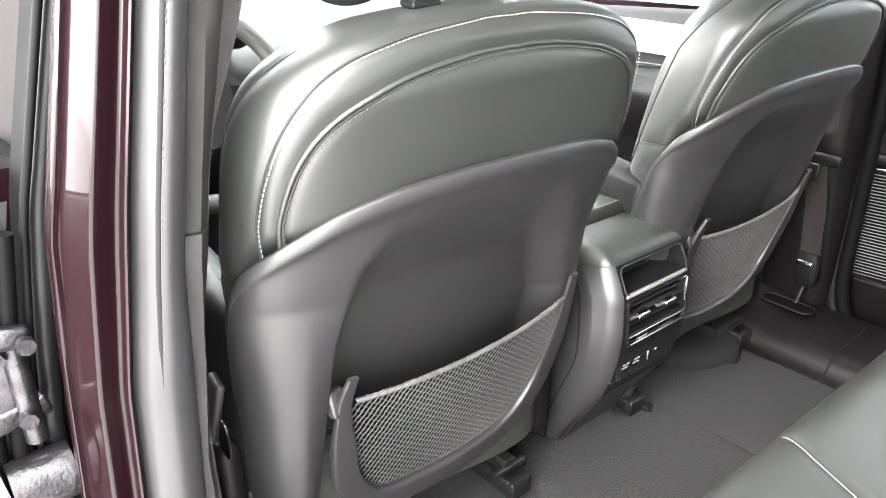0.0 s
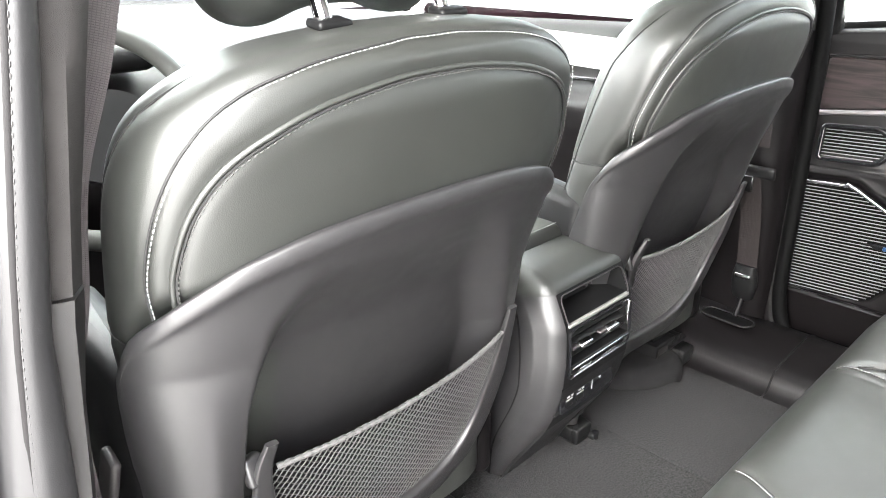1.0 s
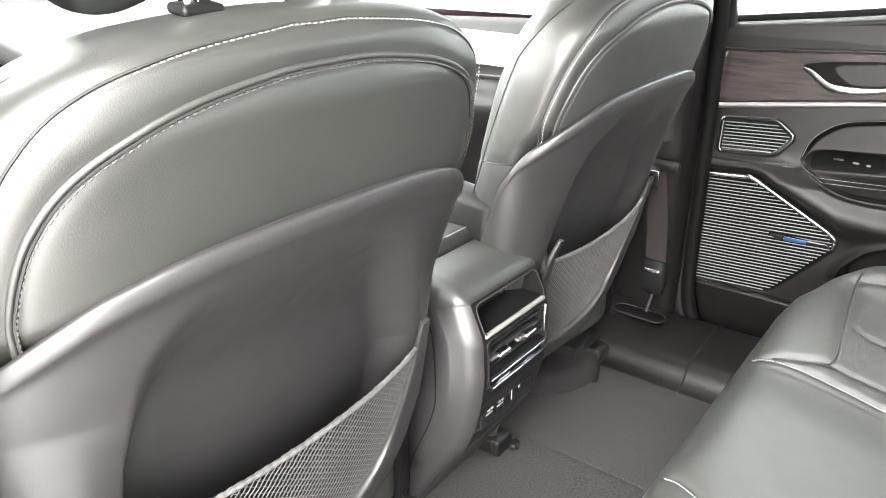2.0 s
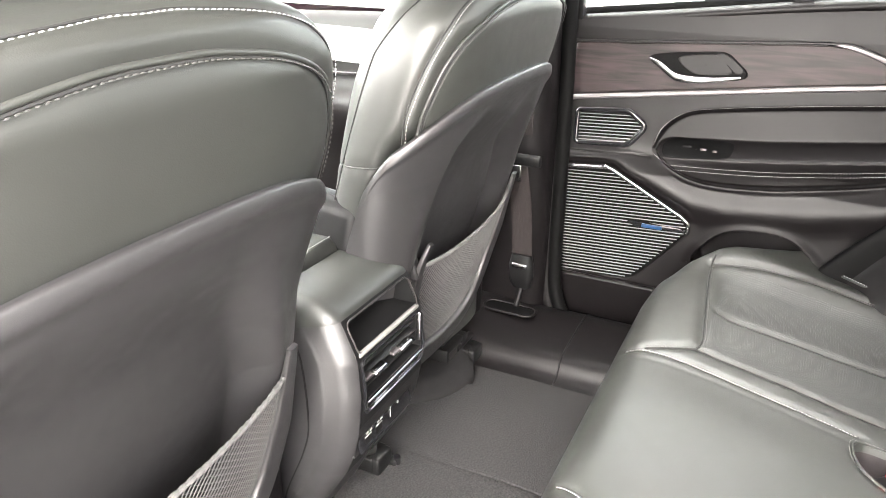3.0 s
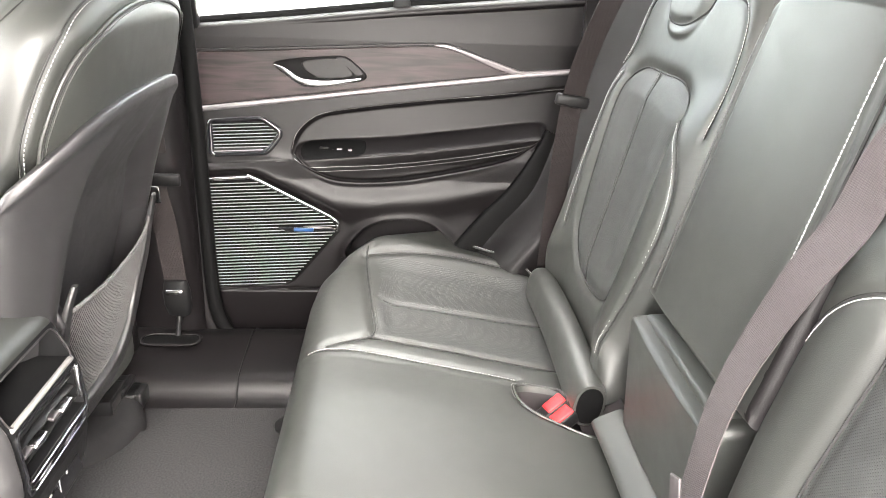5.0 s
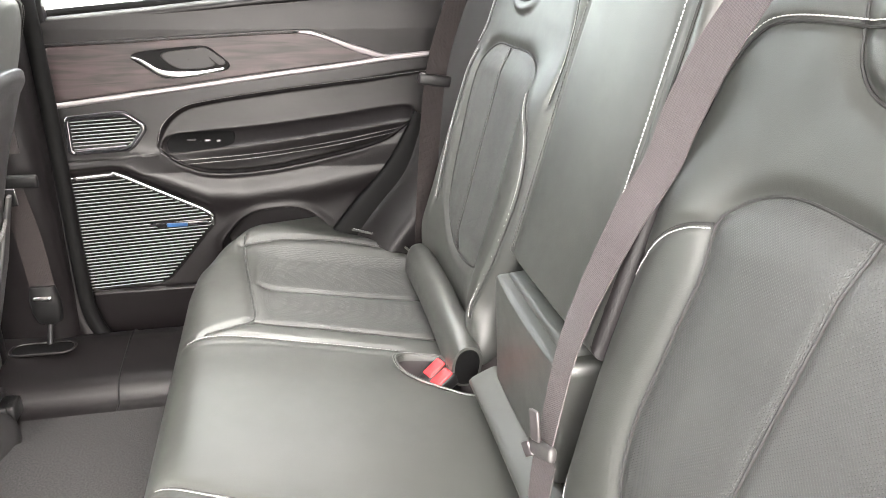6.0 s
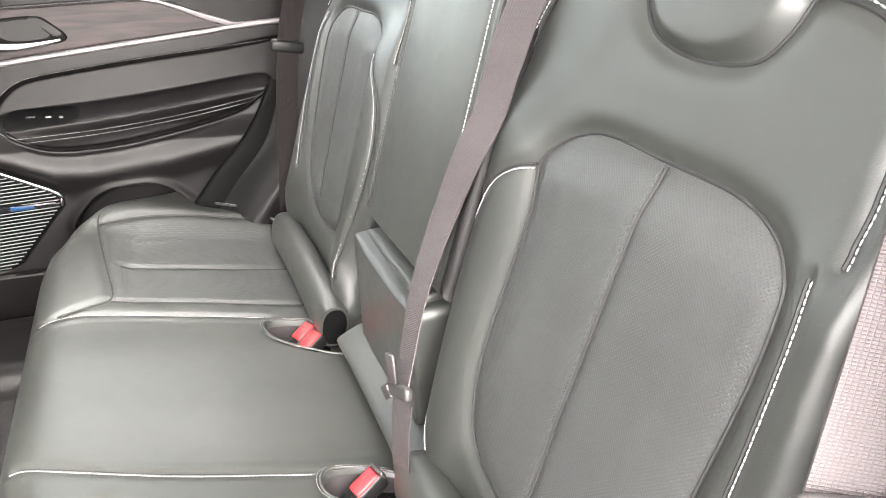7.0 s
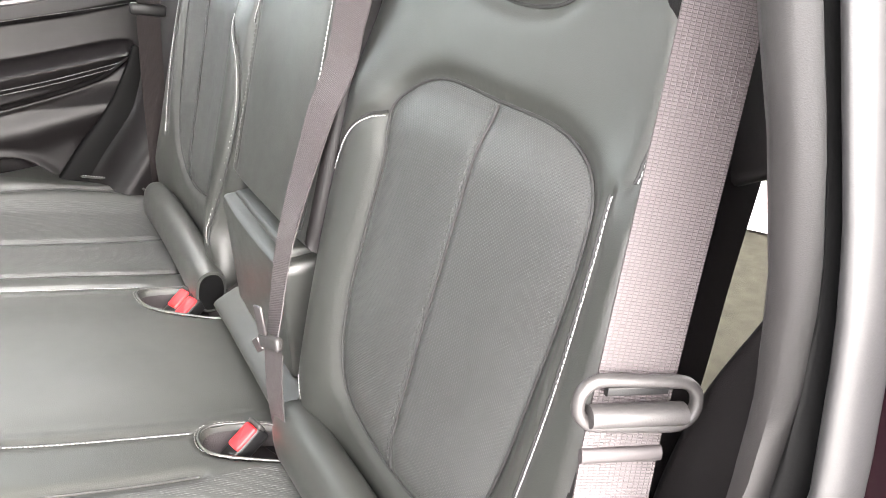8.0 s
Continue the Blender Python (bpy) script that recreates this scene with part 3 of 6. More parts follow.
def door_plate(outline, off, thick, material, name, parent, label="", bevel=0.002, m=26):
    """A thin inlay that follows the door's face."""
    c = np.asarray(outline, float).mean(0)
    R = []
    for k, o in [(q, off + thick) for q in np.linspace(0.03, 0.97, m)] + [(0.99, off + thick * 0.8), (1.0, off + thick * 0.4), (1.0, off - 0.004)]:
        q = c + k * (outline - c)
        p3 = on_door(q[:, 0], q[:, 1], 0.0)
        p3[:, 0] = np.interp(q[:, 1], [0.12, 0.3, 0.33, 0.58, 0.62, 0.72, 0.80, 0.9], [0.80, 0.75, 0.744, 0.744, 0.758, 0.766, 0.770, 0.775]) - o
        R.append(p3)
    return part(name, grid(np.array(R), False, True), material, parent, label)


def dense(poly, n=140):
    p = np.vstack([poly, poly[:1]])
    s = np.r_[0, np.cumsum(np.linalg.norm(np.diff(p, axis=0), axis=1))]
    u = np.linspace(0, s[-1], n, endpoint=False)
    return np.stack([np.interp(u, s, p[:, i]) for i in range(2)], 1)


WOODO = np.array([(-0.008, 0.724), (-0.2, 0.748), (-0.42, 0.776), (-0.60, 0.796), (-0.648, 0.802), (-0.57, 0.834), (-0.52, 0.848), (-0.49, 0.853), (-0.36, 0.847), (-0.2, 0.838), (-0.008, 0.828)])
door_plate(dense(WOODO), 0.002, 0.004, WOOD, "wood_inlay", dr, "dark reddish-brown open-pore wood inlay")
# bright strips round the inlay
low = curve([(-0.005, 0.716), (-0.2, 0.741), (-0.42, 0.769), (-0.58, 0.788), (-0.66, 0.799), (-0.80, 0.812)], 60)
part("chrome_strip", sweep(on_door(low[:, 0], low[:, 1], 0.006), ring(0.0055, 0.005, 8), (0, 0, 1)), LSATIN, dr, "satin chrome strip")
upw = curve([(-0.008, 0.832), (-0.2, 0.842), (-0.36, 0.851), (-0.49, 0.857), (-0.525, 0.851), (-0.58, 0.831), (-0.64, 0.806)], 60)
part("wood_edge", sweep(on_door(upw[:, 0], upw[:, 1], 0.005), ring(0.0025, 0.003, 6), (0, 0, 1)), BLACK, dr)
acc = dense(np.array([(-0.47, 0.8535), (-0.50, 0.859), (-0.53, 0.852), (-0.585, 0.831), (-0.66, 0.807), (-0.80, 0.817), (-0.80, 0.808), (-0.655, 0.797), (-0.605, 0.811), (-0.54, 0.838), (-0.51, 0.848)]), 80)
part("accent_strip", prism(acc, (0.770, 0, 0), (0, 1, 0), (0, 0, 1), (-1, 0, 0), 0.009, 0.002), SATIN, dr, "satin metal accent blade")

# door handle in its dish
HO = curve([(-0.158, 0.810), (-0.19, 0.820), (-0.25, 0.826), (-0.30, 0.828), (-0.325, 0.812), (-0.345, 0.792), (-0.335, 0.780), (-0.29, 0.773), (-0.225, 0.766), (-0.205, 0.772), (-0.18, 0.790)], 60, True)
dish = door_plate(HO, 0.005, 0.003, BRUBBER, "handle_dish", dr, "gloss black handle dish")
HI = curve([(-0.215, 0.812), (-0.26, 0.822), (-0.292, 0.822), (-0.31, 0.803), (-0.315, 0.790), (-0.25, 0.785)], 40, True)
door_plate(HI, 0.007, 0.003, TRIM, "dish_hollow", dr)
HL = curve([(-0.161, 0.8085), (-0.176, 0.8025), (-0.193, 0.7915), (-0.212, 0.7795), (-0.238, 0.7755), (-0.285, 0.7775), (-0.333, 0.7850)], 40)
lev = np.stack([np.full(40, 0.7535) + 0.004 * np.cos(np.linspace(0, 2 * np.pi, 40)), HL[:, 0], HL[:, 1]], 1)
part("door_handle", sweep(lev, ring(0.0068, 0.0075, 16, 3), (0, 0, 1), scale=np.interp(np.arange(40), [0, 5, 12, 17, 30, 39], [0.3, 0.8, 1.0, 1.15, 0.7, 0.35])), CHROME, dr, "bright chrome pull lever")
HK = curve([(-0.283, 0.823), (-0.30, 0.826), (-0.322, 0.812), (-0.338, 0.796), (-0.325, 0.792), (-0.308, 0.806)], 30, True)
door_plate(HK, 0.009, 0.004, TRIM, "lock_tab", dr)


def grille(poly, name, label, back, slat_step, slat_r, material, frame_mat):
    """A loudspeaker cover: dark dish, metal rim and level slats cut to the outline."""
    base = door_plate(dense(poly), 0.000, 0.003, back, name, dr, label)
    z = poly[:, 1].min() + slat_step * 0.8
    k = 0
    while z < poly[:, 1].max() - slat_step * 0.5:
        yy = np.linspace(poly[:, 0].min(), poly[:, 0].max(), 300)
        tilt = (yy - poly[:, 0].mean()) * -0.05
        ins = sdf_poly(yy, z + tilt, poly) < -0.004
        if ins.sum() > 8:
            a, b = yy[ins][0], yy[ins][-1]
            q = np.linspace(a, b, 8)
            zz = z + (q - poly[:, 0].mean()) * -0.05
            p3 = np.stack([np.interp(zz, [0.3, 0.58, 0.62, 0.72], [0.744, 0.744, 0.758, 0.766]) - 0.0065, q, zz], 1)
            part("slat", sweep(p3, ring(slat_r, 0.0020, 10), (0, 0, 1)), material, base)
        z += slat_step
    return base


g1 = grille(TW, "tweeter_grille", "small arrow-shaped tweeter grille with bright slats", BRUBBER, 0.0068, 0.0010, GRILLE, GLOSS)
g2 = grille(SPK, "speaker_grille", "large angular loudspeaker grille with metallic slats", BRUBBER, 0.0072, 0.0009, GRILLE, GLOSS)
rim = curve(np.vstack([SPK[0:1] + [0, 0.001], SPK[1:6]]), 60)
part("grille_rim", sweep(on_door(rim[:, 0], rim[:, 1] + 0.002, 0.012), ring(0.0042, 0.004, 8), (0, 0, 1)), CHROME, dr, "bright metal edge of the loudspeaker")
rim2 = dense(TW, 70)
part("tweeter_rim", sweep(np.stack([np.interp(rim2[:, 1], [0.58, 0.62, 0.72], [0.744, 0.758, 0.766]) - 0.007, rim2[:, 0], rim2[:, 1]], 1), ring(0.004, 0.0062, 8), (1, 0, 0), closed=True), GLOSS, dr)
part("badge_bar", prism(np.array([(-0.155, 0.470), (-0.165, 0.474), (-0.27, 0.474), (-0.278, 0.466), (-0.18, 0.462)]), (0.7375, 0, 0), (0, 1, 0), (0, 0, 1), (-1, 0, 0), 0.005, 0.001), GLOSS, dr)
part("badge", prism(rrect(0.042, 0.008, 0.002, 3, (-0.211, 0.4685)), (0.732, 0, 0), (0, 1, 0), (0, 0, 1), (-1, 0, 0), 0.002, 0.0005), BLUE, dr, "small blue maker's badge")
# switch panel, armrest stitching
def door_patch(outline, off, material, name, label=""):
    """A thin plate that lies on the door's moulded face."""
    c = outline.mean(0)
    R = [on_door(*(c + k * (outline - c)).T, o) for k, o in [(q, off) for q in np.linspace(0.03, 0.96, 12)] + [(0.99, off * 0.7), (1.0, -0.002)]]
    return part(name, grid(np.array(R), False, True), material, dr, label)


door_patch(curve([(-0.208, 0.640), (-0.225, 0.653), (-0.27, 0.656), (-0.335, 0.657), (-0.345, 0.650), (-0.335, 0.641), (-0.27, 0.633), (-0.225, 0.630)], 40, True), 0.0035, BRUBBER, "switch_panel", "gloss black window switch panel")
for y0, w0 in ((-0.258, 0.022), (-0.290, 0.014), (-0.312, 0.010)):
    c0 = on_door(y0, 0.646, 0.006)
    part("window_switch", block(c0, (0.004, w0 * 0.8, 0.005), 0.0015, (0, 30, 0)), SATIN if y0 < -0.27 else BLACK, dr)
ed = curve([(-0.189, 0.636), (-0.203, 0.674), (-0.242, 0.707), (-0.30, 0.721), (-0.45, 0.741), (-0.60, 0.757), (-0.78, 0.775)], 80)
nx = np.array([-1.0, 0, 0])
part("stitching", stitches(on_door(ed[:, 0], ed[:, 1], 0.002), nx, 0.005, 0.0040, 0.0006), GTHREAD, dr, kind="stuff")
for dz in (0.0, -0.009):
    sl2 = curve([(-0.193, 0.627 + dz), (-0.215, 0.616 + dz), (-0.27, 0.616 + dz), (-0.40, 0.622 + dz), (-0.55, 0.640 + dz), (-0.70, 0.668 + dz)], 60)
    part("armrest_seam", stitches(on_door(sl2[:, 0], sl2[:, 1], 0.001), nx, 0.005, 0.0040, 0.0007), GTHREAD, dr, kind="stuff")


# rear quarter trim and wheel arch behind the door opening
QT = curve([(-0.80, 0.99), (-0.775, 0.83), (-0.735, 0.70), (-0.68, 0.57), (-0.60, 0.47), (-0.53, 0.36), (-0.50, 0.2)], 40)
q3 = np.stack([np.full(40, 0.728), QT[:, 0], QT[:, 1]], 1)
part("quarter_seal", sweep(q3[14:], ring(0.012, 0.036, 20, 3), (1, 0, 0), scale=np.interp(np.arange(26), [0, 6, 14, 25], [0.5, 0.85, 1.0, 1.0])), BRUBBER, None, "black rubber seal along the rear edge of the door", category="door seal", kind="structure")
cols = np.linspace(0, 1, 24)
Pq = np.zeros((40, 24, 3))
for i, (yy, zz) in enumerate(QT):
    for j, c in enumerate(cols):
        Pq[i, j] = (0.722 - 0.10 * smooth01(c / 0.35) + 0.02 * c, yy - 0.004 - 0.26 * c, zz + 0.01 * np.sin(c * 3))
part("quarter_trim", grid(Pq), TRIM, None, "dark grey moulded trim beside the rear bench", category="side trim", kind="structure")
plate("quarter_wall", rect(-2.0, -0.78, 0.1, 0.98), "x", 0.76, 0.06, TRIM, "dark trimmed side wall of the boot", "side wall")
plate("quarter_wall_left", rect(-2.0, -0.92, 0.1, 0.92), "x", -0.76, -0.06, TRIM, "dark trimmed side wall of the boot behind the bench", "side wall")
plate("boot_floor", rect(-0.75, 0.75, -2.0, -1.0), "z", 0.40, 0.04, BOOTC, "olive-grey carpet of the boot floor behind the bench", "boot floor")
plate("tailgate", rect(-0.76, 0.76, 0.1, 0.98), "y", -2.02, 0.06, TRIM, "closed tailgate with dark trim", "tailgate")
ps = thing("paper_sheet", (-0.03, -1.74, 0.441), "white paper sheet lying on the boot floor", "paper sheet")
part("sheet", grid(np.array([[(-0.03 + u * math.cos(0.5) - v * math.sin(0.5), -1.74 + u * math.sin(0.5) + v * math.cos(0.5), 0.4415 + 0.004 * (1 + math.sin(u * 14) * math.cos(v * 11))) for u in np.linspace(-0.11, 0.11, 12)] for v in np.linspace(-0.15, 0.15, 14)])), PAPER, ps)
for sgn in (-1, 1):
    part("d_pillar", block((sgn * 0.69, -1.9, 1.2), (0.10, 0.16, 0.55), 0.02, (0, -sgn * 9, 0)), HEADL, None, "grey trimmed rear roof pillar", category="pillar", kind="structure")
    part("roof_rail", block((sgn * 0.63, -0.7, 1.40), (0.06, 2.5, 0.10), 0.02), HEADL, None, "grey headliner edge above the doors", category="roof rail", kind="structure")
    part("a_pillar", sweep(np.array([(sgn * 0.62, 0.50, 1.42), (sgn * 0.70, 0.95, 1.15), (sgn * 0.76, 1.30, 0.88)]), ring(0.035, 0.05, 10), (1, 0, 0)), TRIM, None, "dark trimmed windscreen pillar", category="pillar", kind="structure")
part("c_pillar", block((0.66, -0.93, 1.2), (0.08, 0.16, 0.5), 0.02, (0, -9, 0)), TRIM, None, "dark trimmed pillar behind the rear door", category="pillar", kind="structure")
ws = part("windscreen", prism([(-0.62, 0.0), (0.62, 0.0), (0.74, -0.98), (-0.74, -0.98)], (0, 0.55, 1.43), (1, 0, 0), (0, -0.835, 0.55), (0, 0.55, 0.835), 0.005), PANE, None, "clear curved windscreen", category="windscreen", kind="structure")
ws.visible_shadow = False


# ---- front seats ----
SX = -0.42          # middle of the driver's seat
PW = 3.2             # squareness of the backrest's cross-section near its top


def square(z):
    """Squareness of the cross-section: rounder low down."""
    return np.interp(z, [0.45, 0.72, 0.84], [2.35, 2.6, PW])


OUT = curve([(0.242, 0.30), (0.256, 0.5), (0.259, 0.70), (0.257, 0.84), (0.252, 0.895), (0.240, 0.932), (0.220, 0.956), (0.184, 0.976), (0.14, 0.989), (0.075, 0.997), (0.012, 1.0)], 110)
zW, wW = OUT[:, 1], OUT[:, 0]


def half_t(z):
    return np.interp(z, [0.3, 0.86, 0.935, 0.976, 0.989, 0.997, 1.0], [0.085, 0.085, 0.080, 0.064, 0.050, 0.030, 0.006])


def back_y(z):
    return -0.31 * (np.asarray(z, float) - 0.60)


def flare(u, z):
    """The shell widens low down on the console side."""
    return np.where(np.asarray(u) > 0, np.interp(z, [0.3, 0.4, 0.5, 0.6, 0.68], [0.05, 0.05, 0.042, 0.022, 0.0]), 0.0)


def on_back(u, z, off=0.0):
    """A place on the rear of the backrest, u to the side of its middle."""
    u, z = np.asarray(u, float), np.asarray(z, float)
    w, t = np.interp(z, zW, wW) + flare(u, z), half_t(z)
    v = t * np.maximum(1 - np.minimum(abs(u / w), 0.9995) ** square(z), 1e-6) ** (1 / square(z))
    return np.stack([SX + u, back_y(z) + 0.085 - v - off, z], -1)


def on_flank(v, z, side=-1):
    z = np.asarray(z, float)
    v = np.broadcast_to(v, z.shape)
    w, t = np.interp(z, zW, wW), half_t(z)
    vv = np.minimum(abs(v), t * 0.97)
    u = w * (1 - (vv / t) ** square(z)) ** (1 / square(z))
    return np.stack([SX + side * u, back_y(z) + 0.085 + np.sign(v) * vv, z], -1)


def back_normals(v):
    """Outward directions of the backrest's cover."""
    c = np.stack([np.full(len(v), SX), back_y(v[:, 2]) + 0.085, np.minimum(v[:, 2], 0.90)], 1)
    d = v - c
    d[:, 0] *= 0.35
    return unit(d)


SEAM_A = [(0.243, 0.765), (0.250, 0.825), (0.242, 0.887), (0.219, 0.935), (0.180, 0.964), (0.12, 0.981), (0.04, 0.9895), (0, 0.990)]
SEAM_B = [(0.231, 0.785), (0.234, 0.831), (0.221, 0.883), (0.189, 0.921), (0.130, 0.947), (0.055, 0.960), (0, 0.962)]


def arch(pts):
    p = np.array(pts)
    q = np.vstack([p * [-1, 1], (p[::-1])[1:]])
    c = curve(q, 220)
    return on_back(c[:, 0], c[:, 1])


def front_seat():
    st = thing("front_seat", (SX, 0.25, 0.20), "black leather front seat with grey moulded back and net pocket", "car seat", "front seats")
    # cover
    n = 150
    a = np.linspace(0, 2 * np.pi, n, endpoint=False)
    s, c = np.sin(a), np.cos(a)
    P = []
    for w, z in OUT:
        if z < 0.37:
            continue
        t, e = half_t(z), 2 / square(z)
        t = np.where(c > 0, t - 0.034 * smooth01((0.815 - z) / 0.04), t)
        w = w * (1 - 0.10 * smooth01((0.76 - z) / 0.2))
        P.append(np.stack([SX + w * np.sign(s) * abs(s) ** e, back_y(z) + 0.085 - t * np.sign(c) * abs(c) ** e, np.full(n, z)], 1))
    v, f = grid(np.array(P), False, True)
    f.append(tuple(range(len(v) - n, len(v))))
    A, B = arch(SEAM_A), arch(SEAM_B)
    zf = np.linspace(0.62, 0.975, 90)
    C = [on_flank(np.interp(zf, [0.62, 0.9, 0.975], [0.045, 0.030, 0.0]), zf, sd) for sd in (-1, 1)]
    for sd in (-1, 1):
        vz = np.linspace(-0.045, 0.07, 40)
        C.append(on_flank(vz, np.interp(vz, [-0.045, -0.02, 0.07], [0.768, 0.752, 0.745]), sd))
    nr = back_normals(v)
    v = carve(v, [A], 0.005, 0.0025, nr)
    v = carve(v, [B], 0.006, 0.004, nr)
    v = carve(v, C, 0.005, 0.0025, nr)
    cover = part("backrest", (v, f), LEATHER, st)
    nA, nB = back_normals(A), back_normals(B)
    part("white_stitching", stitches(A, nA, 0.0058, 0.0036, 0.0006, 0.0006, 0.0045), THREAD, cover, "white double stitching", kind="stuff")
    part("dark_stitching", stitches(B, nB, 0.0058, 0.0036, 0.0007, 0.0008, 0.0065), DTHREAD, cover, kind="stuff")
    part("piping", sweep(B - nB * 0.001, ring(0.0026, n=8), (0, 1, 0)), LEATHER, cover)
    part("seam", crease(B - nB * 0.002 + unit(np.cross(np.gradient(B, axis=0), nB)) * 0.0032, nB, 0.0014), CREASE, cover)
    part("seam", crease(A - nA * 0.0014, nA, 0.0011), CREASE, cover)
    for q in C:
        part("seam", crease(q - back_normals(q) * 0.0014, back_normals(q), 0.0011), CREASE, cover)
    # moulded shell
    m = 230
    ph = np.radians(np.linspace(-94, 94, m))
    sn, cs = np.sin(ph), np.cos(ph)
    ze = np.interp(abs(np.degrees(ph)), [0, 10, 20, 36, 56, 68, 78, 85, 90, 94], [0.846, 0.844, 0.840, 0.827, 0.800, 0.782, 0.765, 0.72, 0.67, 0.58])
    k = np.ones(9) / 9
    ze = np.convolve(np.pad(ze, 4, "edge"), k, "valid")
    R = []
    for r, off, dz in [(q, 0.010, 0) for q in np.linspace(0, 0.985, 120)] + [(1, 0.0095, 0), (1, 0.008, 0.002), (1, 0.004, 0.003), (1, -0.004, 0.002)]:
        zl0 = 0.325 - 0.10 * smooth01((abs(sn) - 0.62) / 0.2)
        z = zl0 + r * (ze - zl0) + dz
        w, t = np.interp(z, zW, wW) + off, half_t(z) + off
        w, e = w + flare(sn, z), 2 / square(z)
        u = w * np.sign(sn) * abs(sn) ** e
        u = np.where(u < 0, u * (1 - 0.055 * smooth01((0.74 - z) / 0.2)), u)
        vv = -t * np.sign(cs) * abs(cs) ** e - 0.16 * np.maximum(0.72 - z, 0) * smooth01((-u - 0.155) / 0.055)
        left = smooth01((u + np.interp(z, [0.40, 0.66, 0.76, 0.83], [0.178, 0.177, 0.165, 0.12])) / np.interp(z, [0.62, 0.76], [0.016, 0.05]))
        right = smooth01((np.interp(z, [0.40, 0.60, 0.664, 0.73, 0.80], [0.225, 0.220, 0.198, 0.165, 0.13]) - u) / 0.06)
        rec = 0.042 * left * right * smooth01((0.825 - z) / 0.13) * (cs > 0)
        bead = 0.004 * np.exp(-((z - ze + 0.012) / 0.008) ** 2)
        R.append(np.stack([SX + u, back_y(z) + 0.085 + vv + rec - bead * (cs > 0), z], 1))
    part("back_shell", grid(np.array(R)), SHELL, st, "grey moulded plastic shell")
    # felt panel below
    lo = []
    for r, (z, dy) in enumerate(((0.345, 0.012), (0.325, 0.004), (0.29, 0.010), (0.25, 0.03), (0.225, 0.06), (0.215, 0.12))):
        w = 0.255 - 0.004 * r
        u = w * np.sign(sn) * abs(sn) ** (2 / PW)
        vv = -0.085 * np.sign(cs) * abs(cs) ** (2 / PW)
        lo.append(np.stack([SX + u, back_y(z) + 0.085 + vv + dy, np.full(m, z)], 1))
    part("lower_felt", grid(np.array(lo)), FELT, st, "dark grey felt apron")

    # net pocket
    U = curve([(-0.153, 0.612), (-0.159, 0.57), (-0.150, 0.48), (-0.134, 0.41), (-0.095, 0.358), (-0.03, 0.344), (0.06, 0.340), (0.14, 0.350), (0.196, 0.382), (0.222, 0.44), (0.226, 0.54), (0.219, 0.618)], 120)
    up = on_back(U[:, 0], U[:, 1], 0.017)
    tap = np.interp(np.arange(120), [0, 10, 18, 40, 80, 102, 110, 119], [0.42, 0.66, 1, 1.3, 1.3, 1, 0.66, 0.42])
    fr = part("pocket_frame", sweep(up, ring(0.0075, 0.0165, 20, 5.0), (0, 1, 0.3), scale=tap), SHELL, st)
    for u0 in (-0.150, 0.214):
        part("hook", block(on_back(u0 + (-0.014 if u0 < 0 else 0.012), 0.572, 0.008), (0.022, 0.014, 0.034), 0.004, (-17, 0, 8 if u0 < 0 else -8)), SHELL, fr)
    hem = curve([(-0.143, 0.570), (-0.06, 0.565), (0.02, 0.563), (0.12, 0.568), (0.212, 0.578)], 220)
    zig = np.sin(np.arange(220) * 0.95) * 0.0004
    part("net_hem", sweep(on_back(hem[:, 0], hem[:, 1] + zig, 0.0150), ring(0.0030, 0.0034, 6), (0, 1, 0), scale=1 + 0.08 * np.sin(np.arange(220) * 0.95) + 0.08 * np.sin(np.arange(220) * 0.31)), HEMM, fr, "braided elastic hem")
    region = np.vstack([hem[::2], U[::-1][10:110]])
    # black sheet behind the net stands in for the shade on the shell
    cc = region.mean(0)
    lin_ = np.array([cc + k * (region - cc) for k in np.linspace(0.02, 1.0, 14)])
    part("pocket_shade", grid(on_back(lin_[..., 0], lin_[..., 1], 0.0108), False, True), BRUBBER, fr)
    V, F = [], []
    for sgn in (-1, 1):
        ang = radians(60 if sgn > 0 else -38)
        d, nn = np.array([math.cos(ang), math.sin(ang)]), np.array([-math.sin(ang), math.cos(ang)])
        for o in np.arange(-0.26, 0.26, 0.0076):
            t = np.arange(-0.28, 0.28, 0.0075)
            q = np.array([0.03, 0.45]) + o * nn + t[:, None] * d
            q += nn * (0.0007 * np.sin(t * 560))[:, None]
            ins = sdf_poly(q[:, 0], q[:, 1], region) < 0.002
            i = 0
            while i < len(t):
                if ins[i]:
                    j = i
                    while j + 1 < len(t) and ins[j + 1]:
                        j += 1
                    if j - i >= 2:
                        pp = on_back(q[i:j + 1, 0], q[i:j + 1, 1], 0.0130 + 0.0006 * sgn)
                        vv, ff = sweep(pp, ring(0.00085, 0.0007, 4), (0, 0, 1), caps=False)
                        b = len(V)
                        V.extend(vv)
                        F += [[x + b for x in g] for g in ff]
                    i = j + 1
                else:
                    i += 1
    part("net", (np.array(V), F), NETM, fr, "stretched grey cord net", kind="stuff")
    # cushion, side valance, rails
    cu = pad(curve([(-0.26, 0.10), (-0.265, 0.45), (-0.22, 0.60), (0, 0.62), (0.22, 0.60), (0.265, 0.45), (0.26, 0.10), (0, 0.08)], 80, True), (SX, 0, 0.36), (1, 0, 0), (0, 1, 0), (0, 0, 1), 0.15, 0.06, 0.06)
    part("seat_cushion", cu, LEATHER, st)
    part("side_valance", block((SX - 0.268, 0.33, 0.40), (0.035, 0.50, 0.24), 0.015), TRIM, st)
